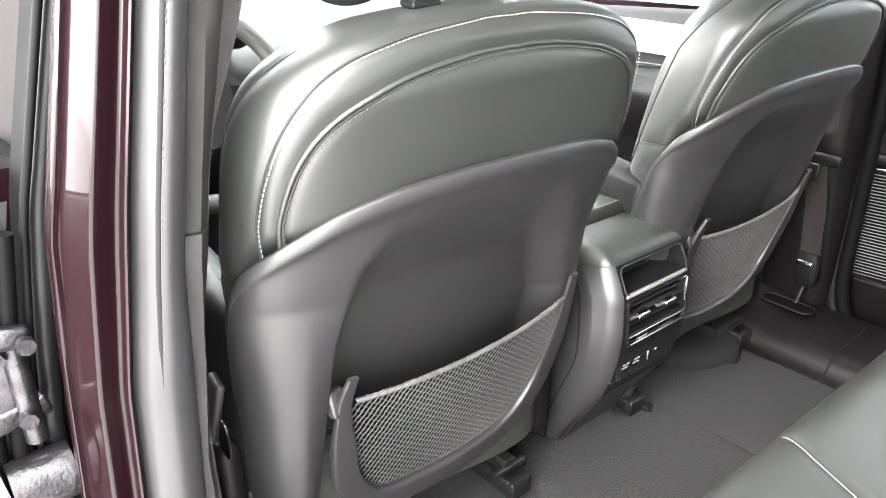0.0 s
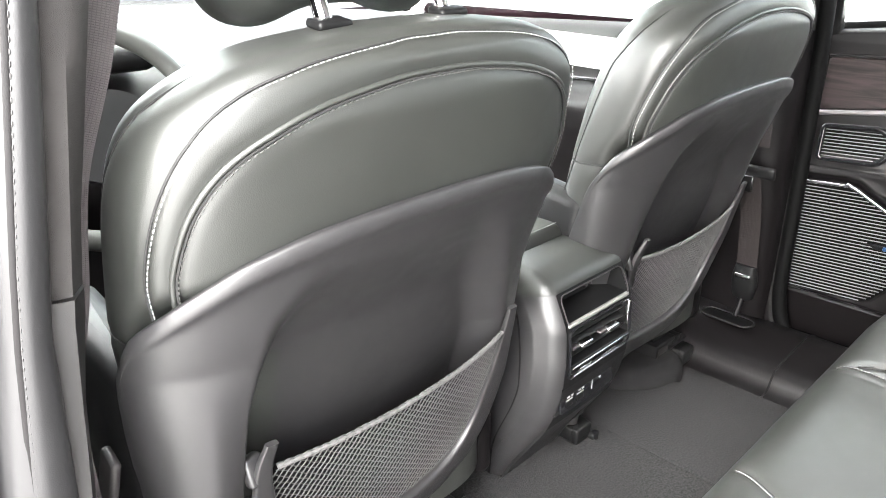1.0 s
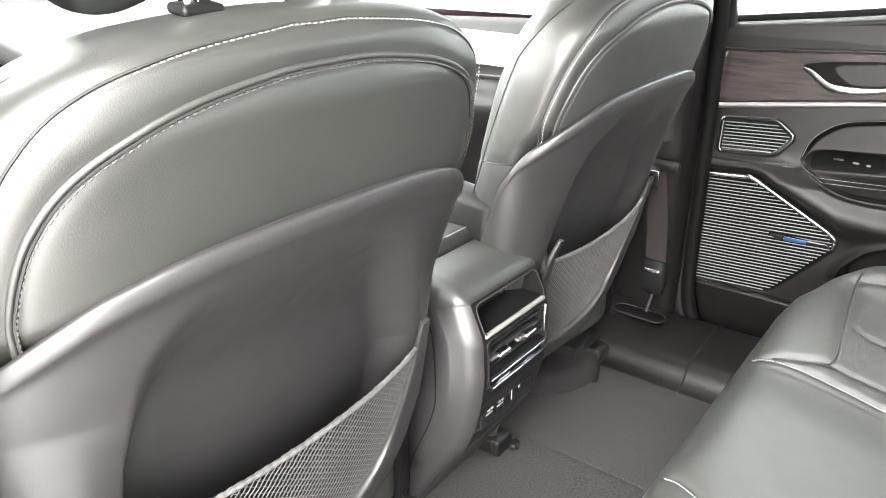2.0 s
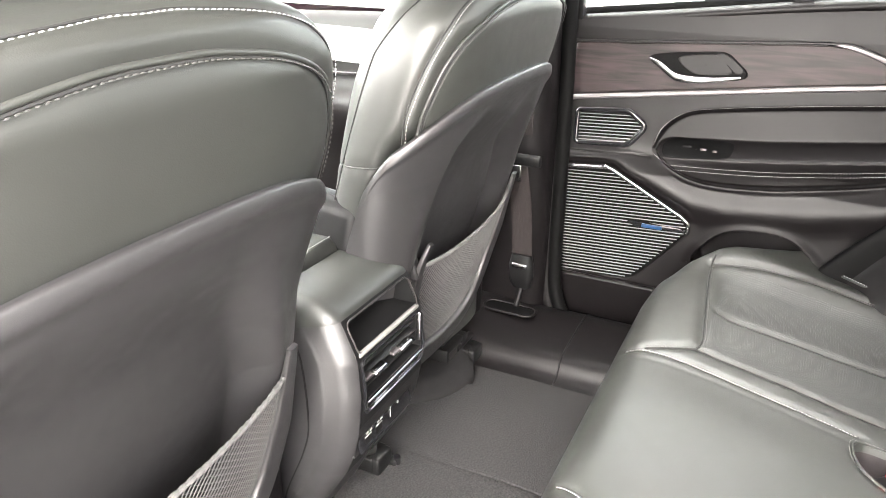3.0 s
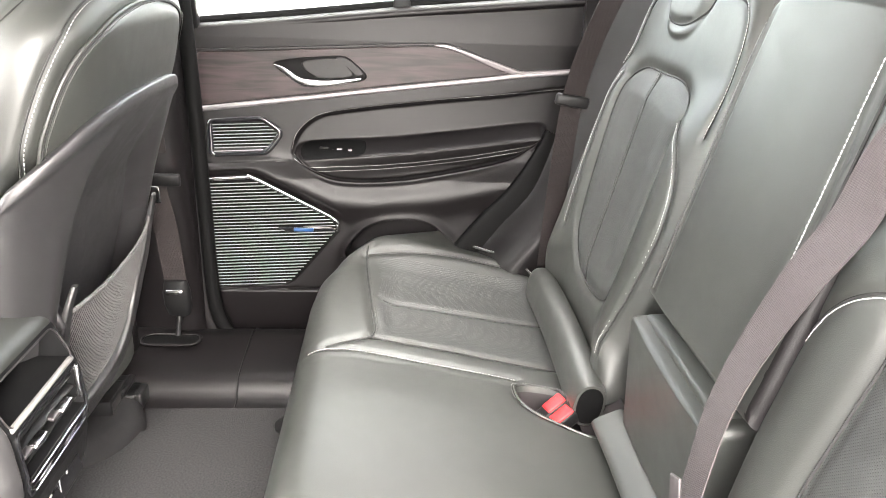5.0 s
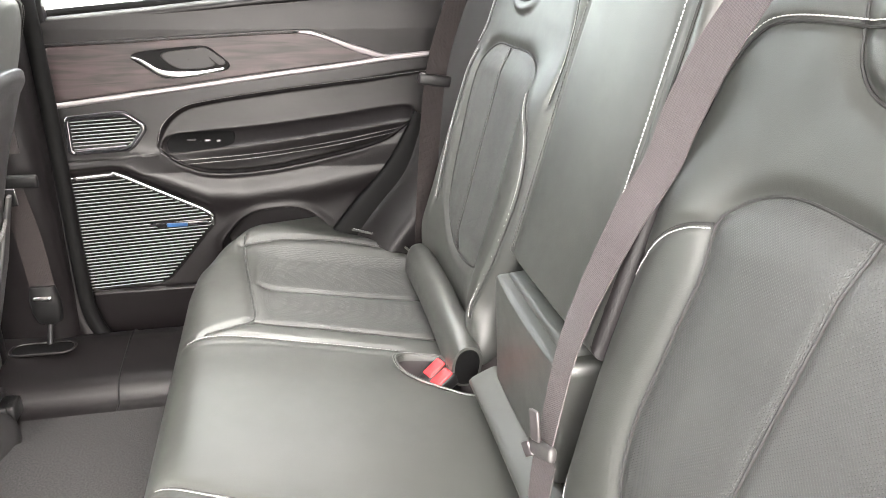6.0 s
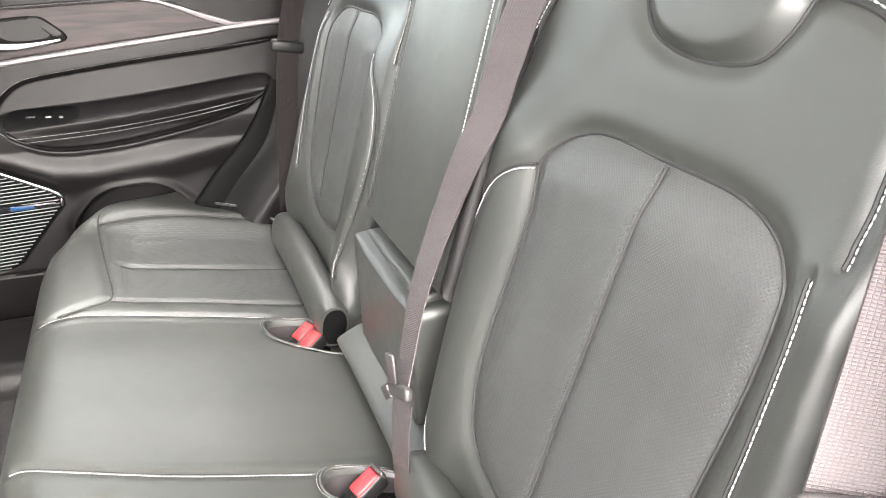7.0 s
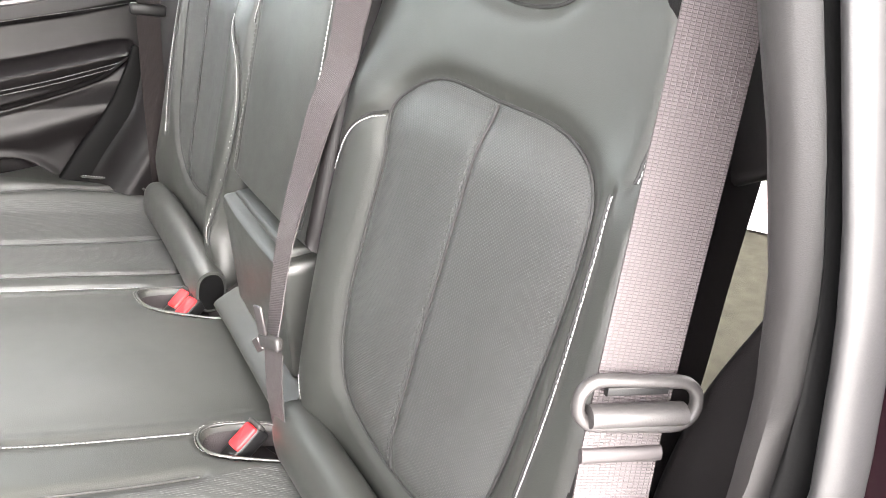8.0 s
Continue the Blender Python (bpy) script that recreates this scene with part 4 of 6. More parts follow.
    part("side_valance", block((SX + 0.262, 0.33, 0.33), (0.035, 0.50, 0.12), 0.015), TRIM, st)
    for u0 in (-0.20, 0.185):
        rl = part("rail", merge(block((SX + u0, 0.36, 0.222), (0.05, 0.60, 0.030), 0.004), block((SX + u0, 0.36, 0.245), (0.026, 0.56, 0.03), 0.004)), BLACK, st, "black steel seat rail")
        part("rail_cap", block((SX + u0, 0.066, 0.220), (0.046, 0.034, 0.034), 0.005), BLACK, rl)
        part("rail_bolt", rod((SX + u0 - 0.035, 0.085, 0.24), (SX + u0 + 0.035, 0.085, 0.24), 0.008), STEEL, rl)
    for sd in (-1, 1):
        part("recliner_cover", block((SX + sd * 0.228, 0.185, 0.515), (0.058, 0.22, 0.38), 0.02, (8, 0, 0)), BLACK, st, "black plastic recliner cover")
    # headrest
    hc = np.array([SX, 0.030, 1.090])
    th, fi = np.linspace(0, 2 * np.pi, 64, endpoint=False), np.linspace(-np.pi / 2, np.pi / 2, 40)
    H = []
    for b in fi:
        cz, sz = np.sign(np.cos(b)) * abs(np.cos(b)) ** 0.45, np.sign(np.sin(b)) * abs(np.sin(b)) ** 0.7
        x = 0.140 * cz * np.sign(np.cos(th)) * abs(np.cos(th)) ** 0.6
        y = 0.058 * cz * np.sign(np.sin(th)) * abs(np.sin(th)) ** 0.8
        z = 0.105 * sz + (0.022 * np.exp(-(x / 0.07) ** 4) if b < 0 else 0)
        H.append(np.stack([hc[0] + x, hc[1] + y - 0.2 * z + 0.02, hc[2] + z * np.ones(64)], 1))
    hv, hf = grid(np.array(H), False, True)
    hr = part("headrest", (hv, hf), LEATHER, st)
    for sd in (-1, 1):
        part("headrest_post", rod((SX + sd * 0.068, -0.035, 0.985), (SX + sd * 0.068, -0.005, 1.06), 0.0075, 14), BRIGHT, hr, "chrome headrest post")
        part("post_sleeve", block((SX + sd * 0.068, -0.036, 1.0), (0.034, 0.022, 0.008), 0.003, (8, 0, 0)), BLACK, hr)
    return st


seat = front_seat()
copy_thing(seat, pose(SX + 0.718, 0.25 + 0.02, 0.20 - 0.005))

# ---- centre console ----
co = thing("centre_console", (0, 0.25, 0.19), "grey centre console with leather lid, rear vents and sockets", "console")


def con_y(z):
    return np.interp(z, [0.19, 0.25, 0.30, 0.35, 0.39, 0.43, 0.48, 0.535, 0.555, 0.584, 0.60], [0.115, 0.085, 0.052, 0.021, 0.006, -0.003, -0.008, -0.004, 0.004, 0.018, 0.027])


def con_w(z):
    return np.interp(z, [0.19, 0.28, 0.36, 0.45, 0.55, 0.60, 0.63], [0.085, 0.092, 0.099, 0.104, 0.102, 0.098, 0.090])


def con_top(y):
    """Height at which the leather meets the side panels."""
    return np.interp(y, [0.015, 0.05, 0.10, 0.9], [0.586, 0.580, 0.572, 0.57])


Pc = []
for r in np.linspace(0, 1, 70):
    z = 0.19 + r * 0.40
    w, y = con_w(z), con_y(z)
    half = curve([(w - 0.020, y + 0.0005), (w - 0.010, y + 0.004), (w - 0.002, y + 0.016), (w + 0.003, y + 0.045), (w + 0.006, y + 0.12), (w + 0.006, 0.9)], 60)
    Pc.append([(x, yy, 0.19 + r * (con_top(yy) - 0.19)) for x, yy in half])
Pc = np.array(Pc)
for sd in (-1, 1):
    part("side_panel", grid(Pc * np.array([sd, 1, 1])), SHELL, co, sharp=80)
    ins = np.array([(sd * (con_w(z) + 0.0055), y, z) for y, z in curve([(0.085, 0.565), (0.066, 0.53), (0.06, 0.44), (0.075, 0.38), (0.12, 0.28), (0.135, 0.2)], 40)])
    part("panel_seam", tube(ins, 0.0016, 5), BLACK, co)
# rolled leather top
tp = curve([(0.0185, 0.5855), (0.0215, 0.5925), (0.032, 0.6015), (0.060, 0.6135), (0.102, 0.620)], 26)
ax = np.sin(np.linspace(-np.pi / 2, np.pi / 2, 60))
Pt = []
for y, z in tp:
    hw = np.interp(y, [0.018, 0.024, 0.034, 0.060, 0.105], [0.0835, 0.092, 0.099, 0.106, 0.1095])
    k = np.maximum((abs(ax) - 0.80) / 0.20, 0)
    Pt.append(np.stack([ax * hw, np.full(60, y), z - (z - con_top(y)) * (1 - np.sqrt(np.maximum(1 - k ** 2, 0)))], 1))
part("top_cover", grid(np.array(Pt)), LEATHER, co, sharp=80)
lid = pad(rrect(0.196, 0.34, 0.02, 5, (0, 0.275)), (0, 0, 0.60), (1, 0, 0), (0, 1, 0), (0, 0, 1), 0.036, 0.022, 0.02)
lidp = part("armrest_lid", lid, LEATHER, co)
lst = np.array([(x, y, 0.6365) for x, y in dense(rrect(0.172, 0.316, 0.015, 5, (0, 0.275)), 160)])
part("lid_stitching", stitches(np.vstack([lst, lst[:1]]), (0, 0, 1), 0.0055, 0.004, 0.0007), THREAD, lidp, kind="stuff")
part("front_block", block((0, 0.80, 0.46), (0.20, 0.72, 0.28), 0.02), TRIM, co)
part("selector", block((0.0, 0.66, 0.63), (0.10, 0.16, 0.05), 0.012), GLOSS, co)


def holed(x0, x1, z0, z1, holes, depth, yf):
    """A face plate with openings: cells outside the openings, and the openings' walls."""
    xs = sorted({x0, x1, *[h[0] for h in holes], *[h[1] for h in holes]})
    zs_ = sorted({z0, z1, *[h[2] for h in holes], *[h[3] for h in holes], *np.linspace(z0, z1, 12)})
    V, F = [], []

    def quad(a, b, c, d):
        n = len(V)
        V.extend([a, b, c, d])
        F.append((n, n + 1, n + 2, n + 3))

    for xa, xb in zip(xs, xs[1:]):
        for za, zb in zip(zs_, zs_[1:]):
            mx, mz = (xa + xb) / 2, (za + zb) / 2
            if any(h[0] < mx < h[1] and h[2] < mz < h[3] for h in holes):
                continue
            quad((xa, yf(za), za), (xb, yf(za), za), (xb, yf(zb), zb), (xa, yf(zb), zb))
    for a, b, c, d in holes:
        ya, yb = yf(c), yf(d)
        quad((a, ya, c), (b, ya, c), (b, ya + depth, c), (a, ya + depth, c))
        quad((a, yb, d), (b, yb, d), (b, yb + depth, d), (a, yb + depth, d))
        quad((a, ya, c), (a, yb, d), (a, yb + depth, d), (a, ya + depth, c))
        quad((b, ya, c), (b, yb, d), (b, yb + depth, d), (b, ya + depth, c))
        quad((a, ya + depth, c), (b, ya + depth, c), (b, yb + depth, d), (a, yb + depth, d))
    return np.array(V), F


cy = lambda z: float(con_y(z)) - 0.0015
face = part("rear_face", holed(-0.085, 0.085, 0.345, 0.586, [(-0.078, 0.078, 0.5415, 0.581), (-0.075, 0.078, 0.4725, 0.5305), (-0.070, 0.072, 0.4555, 0.4665)], 0.055, cy), BLACK, co, sharp=20)


def bar_frame(a, b, c, d, r, name, material, label=""):
    pts = dense(rrect(b - a, d - c, 0.010, 4, ((a + b) / 2, (c + d) / 2)), 80)
    p3 = np.array([(x, cy(z) - 0.001, z) for x, z in pts])
    return part(name, sweep(p3, ring(r, r, 6), (0, 1, 0), closed=True), material, face, label)


bar_frame(-0.0795, 0.0795, 0.540, 0.5825, 0.0011, "cubby_rim", SATIN)
part("cubby_lip", block((0.0, cy(0.537) + 0.007, 0.5375), (0.158, 0.017, 0.0065), 0.0025, (-16, 0, 0)), PALESATIN, face, "pale satin lip of the open tray")
# two thin metal bars imitate a reflection inside the tray
part("cubby_glint", merge(block((0.034, cy(0.56) + 0.045, 0.562), (0.004, 0.01, 0.026), 0.001), block((0.046, cy(0.56) + 0.045, 0.562), (0.004, 0.01, 0.026), 0.001)), SATIN, face)
bar_frame(-0.0775, 0.0815, 0.4505, 0.5325, 0.0022, "vent_rim", GLOSS, "gloss black vent surround")
vent = part("air_vent", block((0.002, cy(0.50) + 0.046, 0.50), (0.152, 0.01, 0.058), 0.003), BLACK, face)
for z in (0.486, 0.502, 0.518):
    part("vane", block((0.002, cy(z) + 0.020, z), (0.148, 0.026, 0.0026), 0.001, (16, 0, 0)), BLACK, vent)
for x in np.linspace(-0.06, 0.066, 8):
    part("vane", block((x, cy(0.50) + 0.034, 0.501), (0.0022, 0.016, 0.052), 0.001), BLACK, vent)
for x in (-0.036, 0.034):
    part("vent_tab", block((x, cy(0.50) + 0.002, 0.4985), (0.030, 0.014, 0.0085), 0.004, (12, 0, 0)), CHROME, vent, "bright metal vent slider")
    part("tab_stem", block((x - 0.021, cy(0.50) + 0.006, 0.4975), (0.020, 0.010, 0.005), 0.002, (12, 0, 0)), SATIN, vent)
part("vent_side", block((0.0765, cy(0.50) + 0.002, 0.506), (0.0045, 0.008, 0.046), 0.002), CHROME, vent, "bright vent edge")
part("vent_bar", block((0.002, cy(0.469) - 0.002, 0.4695), (0.150, 0.006, 0.0026), 0.001), CHROME, vent)
part("wheel_bar", block((0.002, cy(0.454) - 0.002, 0.4540), (0.138, 0.006, 0.0022), 0.001), CHROME, vent)
for x in (-0.036, 0.034):
    part("thumb_wheel", rod((x - 0.015, cy(0.46) + 0.006, 0.461), (x + 0.015, cy(0.46) + 0.006, 0.461), 0.0085, 16), CHROME, vent, "ribbed metal thumb wheel")
part("socket_panel", block((-0.012, cy(0.406) + 0.001, 0.405), (0.14, 0.006, 0.040), 0.003, (-9, 0, 0)), GLOSS, face, "gloss black socket panel")
for i, x in enumerate((-0.062, -0.034)):
    so = part("usb_socket", block((x, cy(0.403) - 0.002, 0.400), (0.020, 0.004, 0.016), 0.002, (-9, 0, 0)), BLACK, face)
    part("usb_mark", merge(block((x - 0.004, cy(0.405) - 0.0045, 0.4125), (0.006, 0.001, 0.0025), 0.0003, (-9, 0, 0)), block((x + 0.005, cy(0.405) - 0.0045, 0.4125), (0.006, 0.001, 0.0025), 0.0003, (-9, 0, 0)),
                           block((x, cy(0.398) - 0.0048, 0.4055), (0.017, 0.001, 0.0018), 0.0003, (-9, 0, 0)), block((x, cy(0.394) - 0.0048, 0.3945), (0.013, 0.001, 0.0018), 0.0003, (-9, 0, 0))), WHITE, face)
part("socket_mark", merge(block((-0.003, cy(0.405) - 0.0035, 0.406), (0.0016, 0.001, 0.018), 0.0003), block((0.018, cy(0.405) - 0.0035, 0.410), (0.004, 0.001, 0.004), 0.0003)), WHITE, face)
part("socket_strip", block((-0.008, cy(0.375) + 0.0, 0.378), (0.15, 0.004, 0.004), 0.001, (-14, 0, 0)), SHELL, face)
part("foot_panel", grid(np.array([[(x, con_y(z) + 0.002, z) for x in np.linspace(-0.086, 0.086, 10)] for z in np.linspace(0.19, 0.35, 14)])), SHELL, co)
fx = thing("floor_fixing", (0.115, 0.06, 0.20), "black plastic floor fixing on the carpet beside the console", "fixing")
part("bracket", merge(block((0.10, 0.085, 0.202), (0.036, 0.025, 0.012), 0.004), block((0.118, 0.068, 0.203), (0.014, 0.02, 0.014), 0.004)), BLACK, fx)
part("knob", rod((0.120, 0.060, 0.20), (0.120, 0.060, 0.214), 0.006, 12), GLOSS, fx)
# housing at the outer rail of the passenger seat
rh = thing("rail_housing", (0.46, 0.12, 0.19), "dark carpeted hump with the open end of the seat rail", "rail housing")
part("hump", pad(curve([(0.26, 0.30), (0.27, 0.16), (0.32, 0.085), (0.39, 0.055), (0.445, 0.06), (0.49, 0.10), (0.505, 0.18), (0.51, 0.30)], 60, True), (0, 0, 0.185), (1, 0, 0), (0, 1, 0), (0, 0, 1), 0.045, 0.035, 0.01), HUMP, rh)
part("rail_end", merge(block((0.435, 0.16, 0.252), (0.075, 0.12, 0.012), 0.003), block((0.402, 0.16, 0.238), (0.010, 0.12, 0.04), 0.003), block((0.468, 0.16, 0.238), (0.010, 0.12, 0.04), 0.003)), BLACK, rh)
part("end_plate", block((0.430, 0.105, 0.236), (0.055, 0.006, 0.030), 0.002), GREYPL, rh, "grey plastic plate")
part("rail_roller", rod((0.41, 0.125, 0.255), (0.46, 0.125, 0.255), 0.010), GLOSS, rh)


# ---- rear bench ----
rb = thing("rear_bench", (-0.02, -0.6, 0.19), "black leather rear bench with white stitching and folding centre armrest", "rear bench")
SEC = curve([(-0.80, 0.376), (-0.70, 0.394), (-0.60, 0.410), (-0.48, 0.432), (-0.38, 0.450), (-0.32, 0.456), (-0.285, 0.450), (-0.262, 0.430), (-0.253, 0.400), (-0.268, 0.355), (-0.298, 0.28), (-0.325, 0.20)], 120)
SECS = np.r_[0, np.cumsum(np.linalg.norm(np.diff(SEC, axis=0), axis=1))]


POUCH_A = curve([(0.212, -0.604), (0.190, -0.594), (0.150, -0.604), (0.120, -0.640), (0.098, -0.690), (0.130, -0.712), (0.195, -0.705), (0.212, -0.660)], 60, True)
POUCH_B = curve([(-0.160, -0.612), (-0.178, -0.596), (-0.206, -0.602), (-0.228, -0.640), (-0.246, -0.695), (-0.225, -0.708), (-0.190, -0.700), (-0.166, -0.655)], 60, True)


def cush_xy(x, y):
    """Height of the cushion's top: bolsters, hollow seats, buckle pouches."""
    x, y = np.asarray(x, float), np.asarray(y, float)
    z = 0.0 * x
    r = x - 0.44
    z = z + 0.022 * smooth01((x - 0.57) / 0.10) - 0.016 * smooth01((x - 0.66) / 0.10) - 0.012 * np.exp(-(r / 0.13) ** 4) * smooth01((-0.36 - y) / 0.05)
    z = z - 0.012 * np.exp(-((x + 0.42) / 0.15) ** 4) * smooth01((-0.36 - y) / 0.05)
    z = z + 0.018 * smooth01((-0.56 - x) / 0.06)
    z = z + 0.006 * np.exp(-((x - 0.05) / 0.13) ** 4)
    for out in (POUCH_A, POUCH_B):
        z = z - 0.045 * smooth01((0.004 - sdf_poly(x, y, out)) / 0.014)
    return z


def front_shift(x):
    return -np.interp(x, [-0.75, -0.62, -0.5, 0.46, 0.54, 0.62, 0.69, 0.74, 0.78], [-0.10, -0.04, 0, 0, 0.006, 0.032, 0.082, 0.16, 0.26]) * np.where(x < -0.46, -1, 1)


def on_cush(x, y, off=0.0):
    """A place on the cushion's upper side."""
    x, y = np.asarray(x, float), np.asarray(y, float)
    k = np.argmax(SEC[:, 0])
    fs = front_shift(x) * smooth01((y + 0.62) / 0.34)
    z = np.interp(y - fs, SEC[:k, 0], SEC[:k, 1]) + cush_xy(x, y) * smooth01((-0.262 - y + fs) / 0.06 + 0.3)
    return np.stack([x, y, z + off], -1)


xs = np.linspace(-0.70, 0.775, 300)
Pb = np.zeros((120, 300, 3))
for i, (y, z) in enumerate(SEC):
    fs = front_shift(xs) * smooth01((y + 0.62) / 0.34)
    yy = y + fs
    Pb[i, :, 0], Pb[i, :, 1] = xs, yy
    Pb[i, :, 2] = z + cush_xy(xs, np.full(300, y)) * smooth01((-0.262 - y) / 0.06 + 0.3) * (SECS[i] < SECS[np.argmax(SEC[:, 0])]) 
cv, cf = grid(Pb)


def cline(pts, n=120, off=0.0):
    c = curve(pts, n)
    return on_cush(c[:, 0], c[:, 1], off)


ROLL = cline([(0.262, -0.30), (0.285, -0.345), (0.315, -0.374), (0.40, -0.368), (0.52, -0.356), (0.60, -0.350), (0.64, -0.352)])
WHT = cline([(0.252, -0.275), (0.250, -0.34), (0.243, -0.45), (0.238, -0.55), (0.233, -0.60)])
WHT2 = cline([(0.225, -0.29), (0.222, -0.45), (0.212, -0.58)])
INN = cline([(0.300, -0.372), (0.298, -0.50), (0.287, -0.62), (0.28, -0.71)])
MID = cline([(0.452, -0.385), (0.455, -0.5), (0.459, -0.70)])
OUTR = cline([(0.612, -0.350), (0.640, -0.45), (0.655, -0.55), (0.645, -0.66), (0.62, -0.71)])
LW = cline([(-0.085, -0.275), (-0.115, -0.34), (-0.140, -0.44), (-0.160, -0.59)])
LW2 = cline([(-0.095, -0.30), (-0.118, -0.44), (-0.135, -0.58), (-0.142, -0.68)])
LROLL = cline([(-0.17, -0.372), (-0.28, -0.376), (-0.45, -0.37), (-0.58, -0.36)])
LIN = cline([(-0.215, -0.375), (-0.23, -0.5), (-0.235, -0.58)])
LMID = cline([(-0.42, -0.385), (-0.425, -0.7)])
upz = np.array([0, 0, 1.0])
cv = carve(cv, [WHT, LW], 0.007, 0.0035, upz)
cv = carve(cv, [ROLL, INN, MID, OUTR, LROLL, LIN, LMID], 0.009, 0.005, upz)
cv = carve(cv, [WHT2, LW2], 0.004, 0.001, upz)
cushion = part("seat_cushion", (cv, cf), LEATHER, rb)
cushion.data.materials.append(PERF)
cen = cv[np.array(cf)].mean(1)
hollow = ((cen[:, 1] < -0.378) & (cen[:, 1] > -0.70) & (cen[:, 2] > 0.36)) & ((cen[:, 0] < -0.24) & (cen[:, 0] > -0.58) | (cen[:, 0] > 0.302) & (cen[:, 0] < 0.61))
cushion.data.polygons.foreach_set("material_index", hollow.astype(np.int32))
for ln, dd in ((WHT, 0.0035), (LW, 0.0035), (ROLL, 0.005), (INN, 0.005), (MID, 0.005), (OUTR, 0.005), (LROLL, 0.005), (LIN, 0.005), (LMID, 0.005)):
    part("seam", crease(ln - upz * (dd - 0.0012), upz, 0.0016), CREASE, cushion)
for ln in (WHT, LW):
    part("white_stitching", stitches(ln, upz, 0.0050, 0.0033, 0.0006, 0.0007, 0.0045), THREAD, cushion, "white seam stitching", kind="stuff")
for ln in (ROLL, INN, OUTR, LROLL):
    part("dark_stitching", stitches(ln, upz, 0.0056, 0.004, 0.0006, 0.0006, 0.004), DTHREAD, cushion, kind="stuff")
pip = cline([(0.775, -0.50), (0.74, -0.545), (0.70, -0.60), (0.655, -0.66), (0.60, -0.70)], 60, 0.012)
part("side_piping", tube(pip, 0.0028, 6), LEATHER, cushion)
part("piping_stitching", stitches(pip + [0, 0, 0.002], upz, 0.0058, 0.0042, 0.0008), THREAD, cushion, kind="stuff")
# moulded edge under the front of the cushion
part("front_valance", grid(np.array([[(x, -0.278 - 0.03 * r + front_shift(x), 0.325 - 0.13 * r) for x in np.linspace(-0.68, 0.70, 60)] for r in np.linspace(0, 1, 12)])), TRIM, rb)

AX, BX, NX = np.array([1.0, 0, 0]), unit((0, -0.2425, 0.970)), unit((0, 0.970, 0.2425))
O3 = np.array([0, -0.787, 0.80])


def zb(z):
    """Height to length up the slope of the backrest."""
    return (np.asarray(z, float) - 0.80) / 0.970


def slope(pts):
    p = np.asarray(pts, float)
    return np.stack([p[:, 0], zb(p[:, 1])], 1)


def mirror_x(p, m):
    p = np.asarray(p, float)
    return np.stack([2 * m - p[:, 0], p[:, 1]], 1)



L_OUT = slope([(-0.218, 0.40), (-0.208, 0.50), (-0.190, 0.60), (-0.180, 0.70), (-0.178, 0.80), (-0.190, 0.90), (-0.205, 0.955), (-0.235, 0.992), (-0.30, 1.006), (-0.40, 1.010), (-0.50, 1.006), (-0.565, 0.992), (-0.598, 0.955),
               (-0.612, 0.90), (-0.622, 0.80), (-0.632, 0.70), (-0.635, 0.55), (-0.62, 0.40), (-0.4, 0.385)])
L_INS = slope([(-0.286, 0.804), (-0.300, 0.826), (-0.328, 0.843), (-0.365, 0.850), (-0.43, 0.849), (-0.50, 0.848), (-0.538, 0.838), (-0.560, 0.822), (-0.570, 0.802), (-0.572, 0.75), (-0.566, 0.68), (-0.556, 0.60), (-0.535, 0.545),
               (-0.48, 0.512), (-0.42, 0.503), (-0.36, 0.507), (-0.318, 0.520), (-0.295, 0.55), (-0.284, 0.61), (-0.287, 0.70), (-0.290, 0.76)])
L_MID = slope([(-0.437, 0.847), (-0.430, 0.75), (-0.423, 0.62), (-0.420, 0.51)])
L_WIN = slope([(-0.286, 0.804), (-0.264, 0.795), (-0.242, 0.778), (-0.222, 0.752), (-0.209, 0.715), (-0.206, 0.66), (-0.215, 0.58), (-0.226, 0.52), (-0.232, 0.47)])
L_WOUT = slope([(-0.584, 0.826), (-0.590, 0.79), (-0.594, 0.70), (-0.590, 0.62), (-0.582, 0.55)])
L_TOPW = slope([(-0.200, 0.80), (-0.203, 0.85), (-0.214, 0.915), (-0.236, 0.952), (-0.268, 0.966), (-0.35, 0.970), (-0.45, 0.970), (-0.53, 0.967), (-0.566, 0.954), (-0.584, 0.93), (-0.594, 0.88), (-0.600, 0.838)])
L_HEAD = slope([(-0.335, 1.0), (-0.347, 0.965), (-0.36, 0.942), (-0.384, 0.926), (-0.43, 0.919), (-0.476, 0.925), (-0.495, 0.942), (-0.505, 0.965), (-0.515, 1.0)])


def back_crown(cx, sgn):
    def f(a, b):
        z = 0.80 + 0.970 * b
        ins = sdf_poly(a, b, INS_NOW)
        side = 0.020 * np.exp(-((abs(a - cx) - 0.185) / 0.05) ** 2) * smooth01((0.90 - z) / 0.1)
        puff = 0.008 * smooth01(-ins / 0.05)
        head = 0.007 * smooth01(-(np.hypot((a - cx - sgn * 0.0) / 1.0, np.maximum(0.965 - z, 0) * 1.6) - 0.075) / 0.02) * smooth01((z - 0.90) / 0.02)
        low = -0.02 * smooth01((0.52 - z) / 0.1)
        return side + puff + head + low - 0.010
    return f


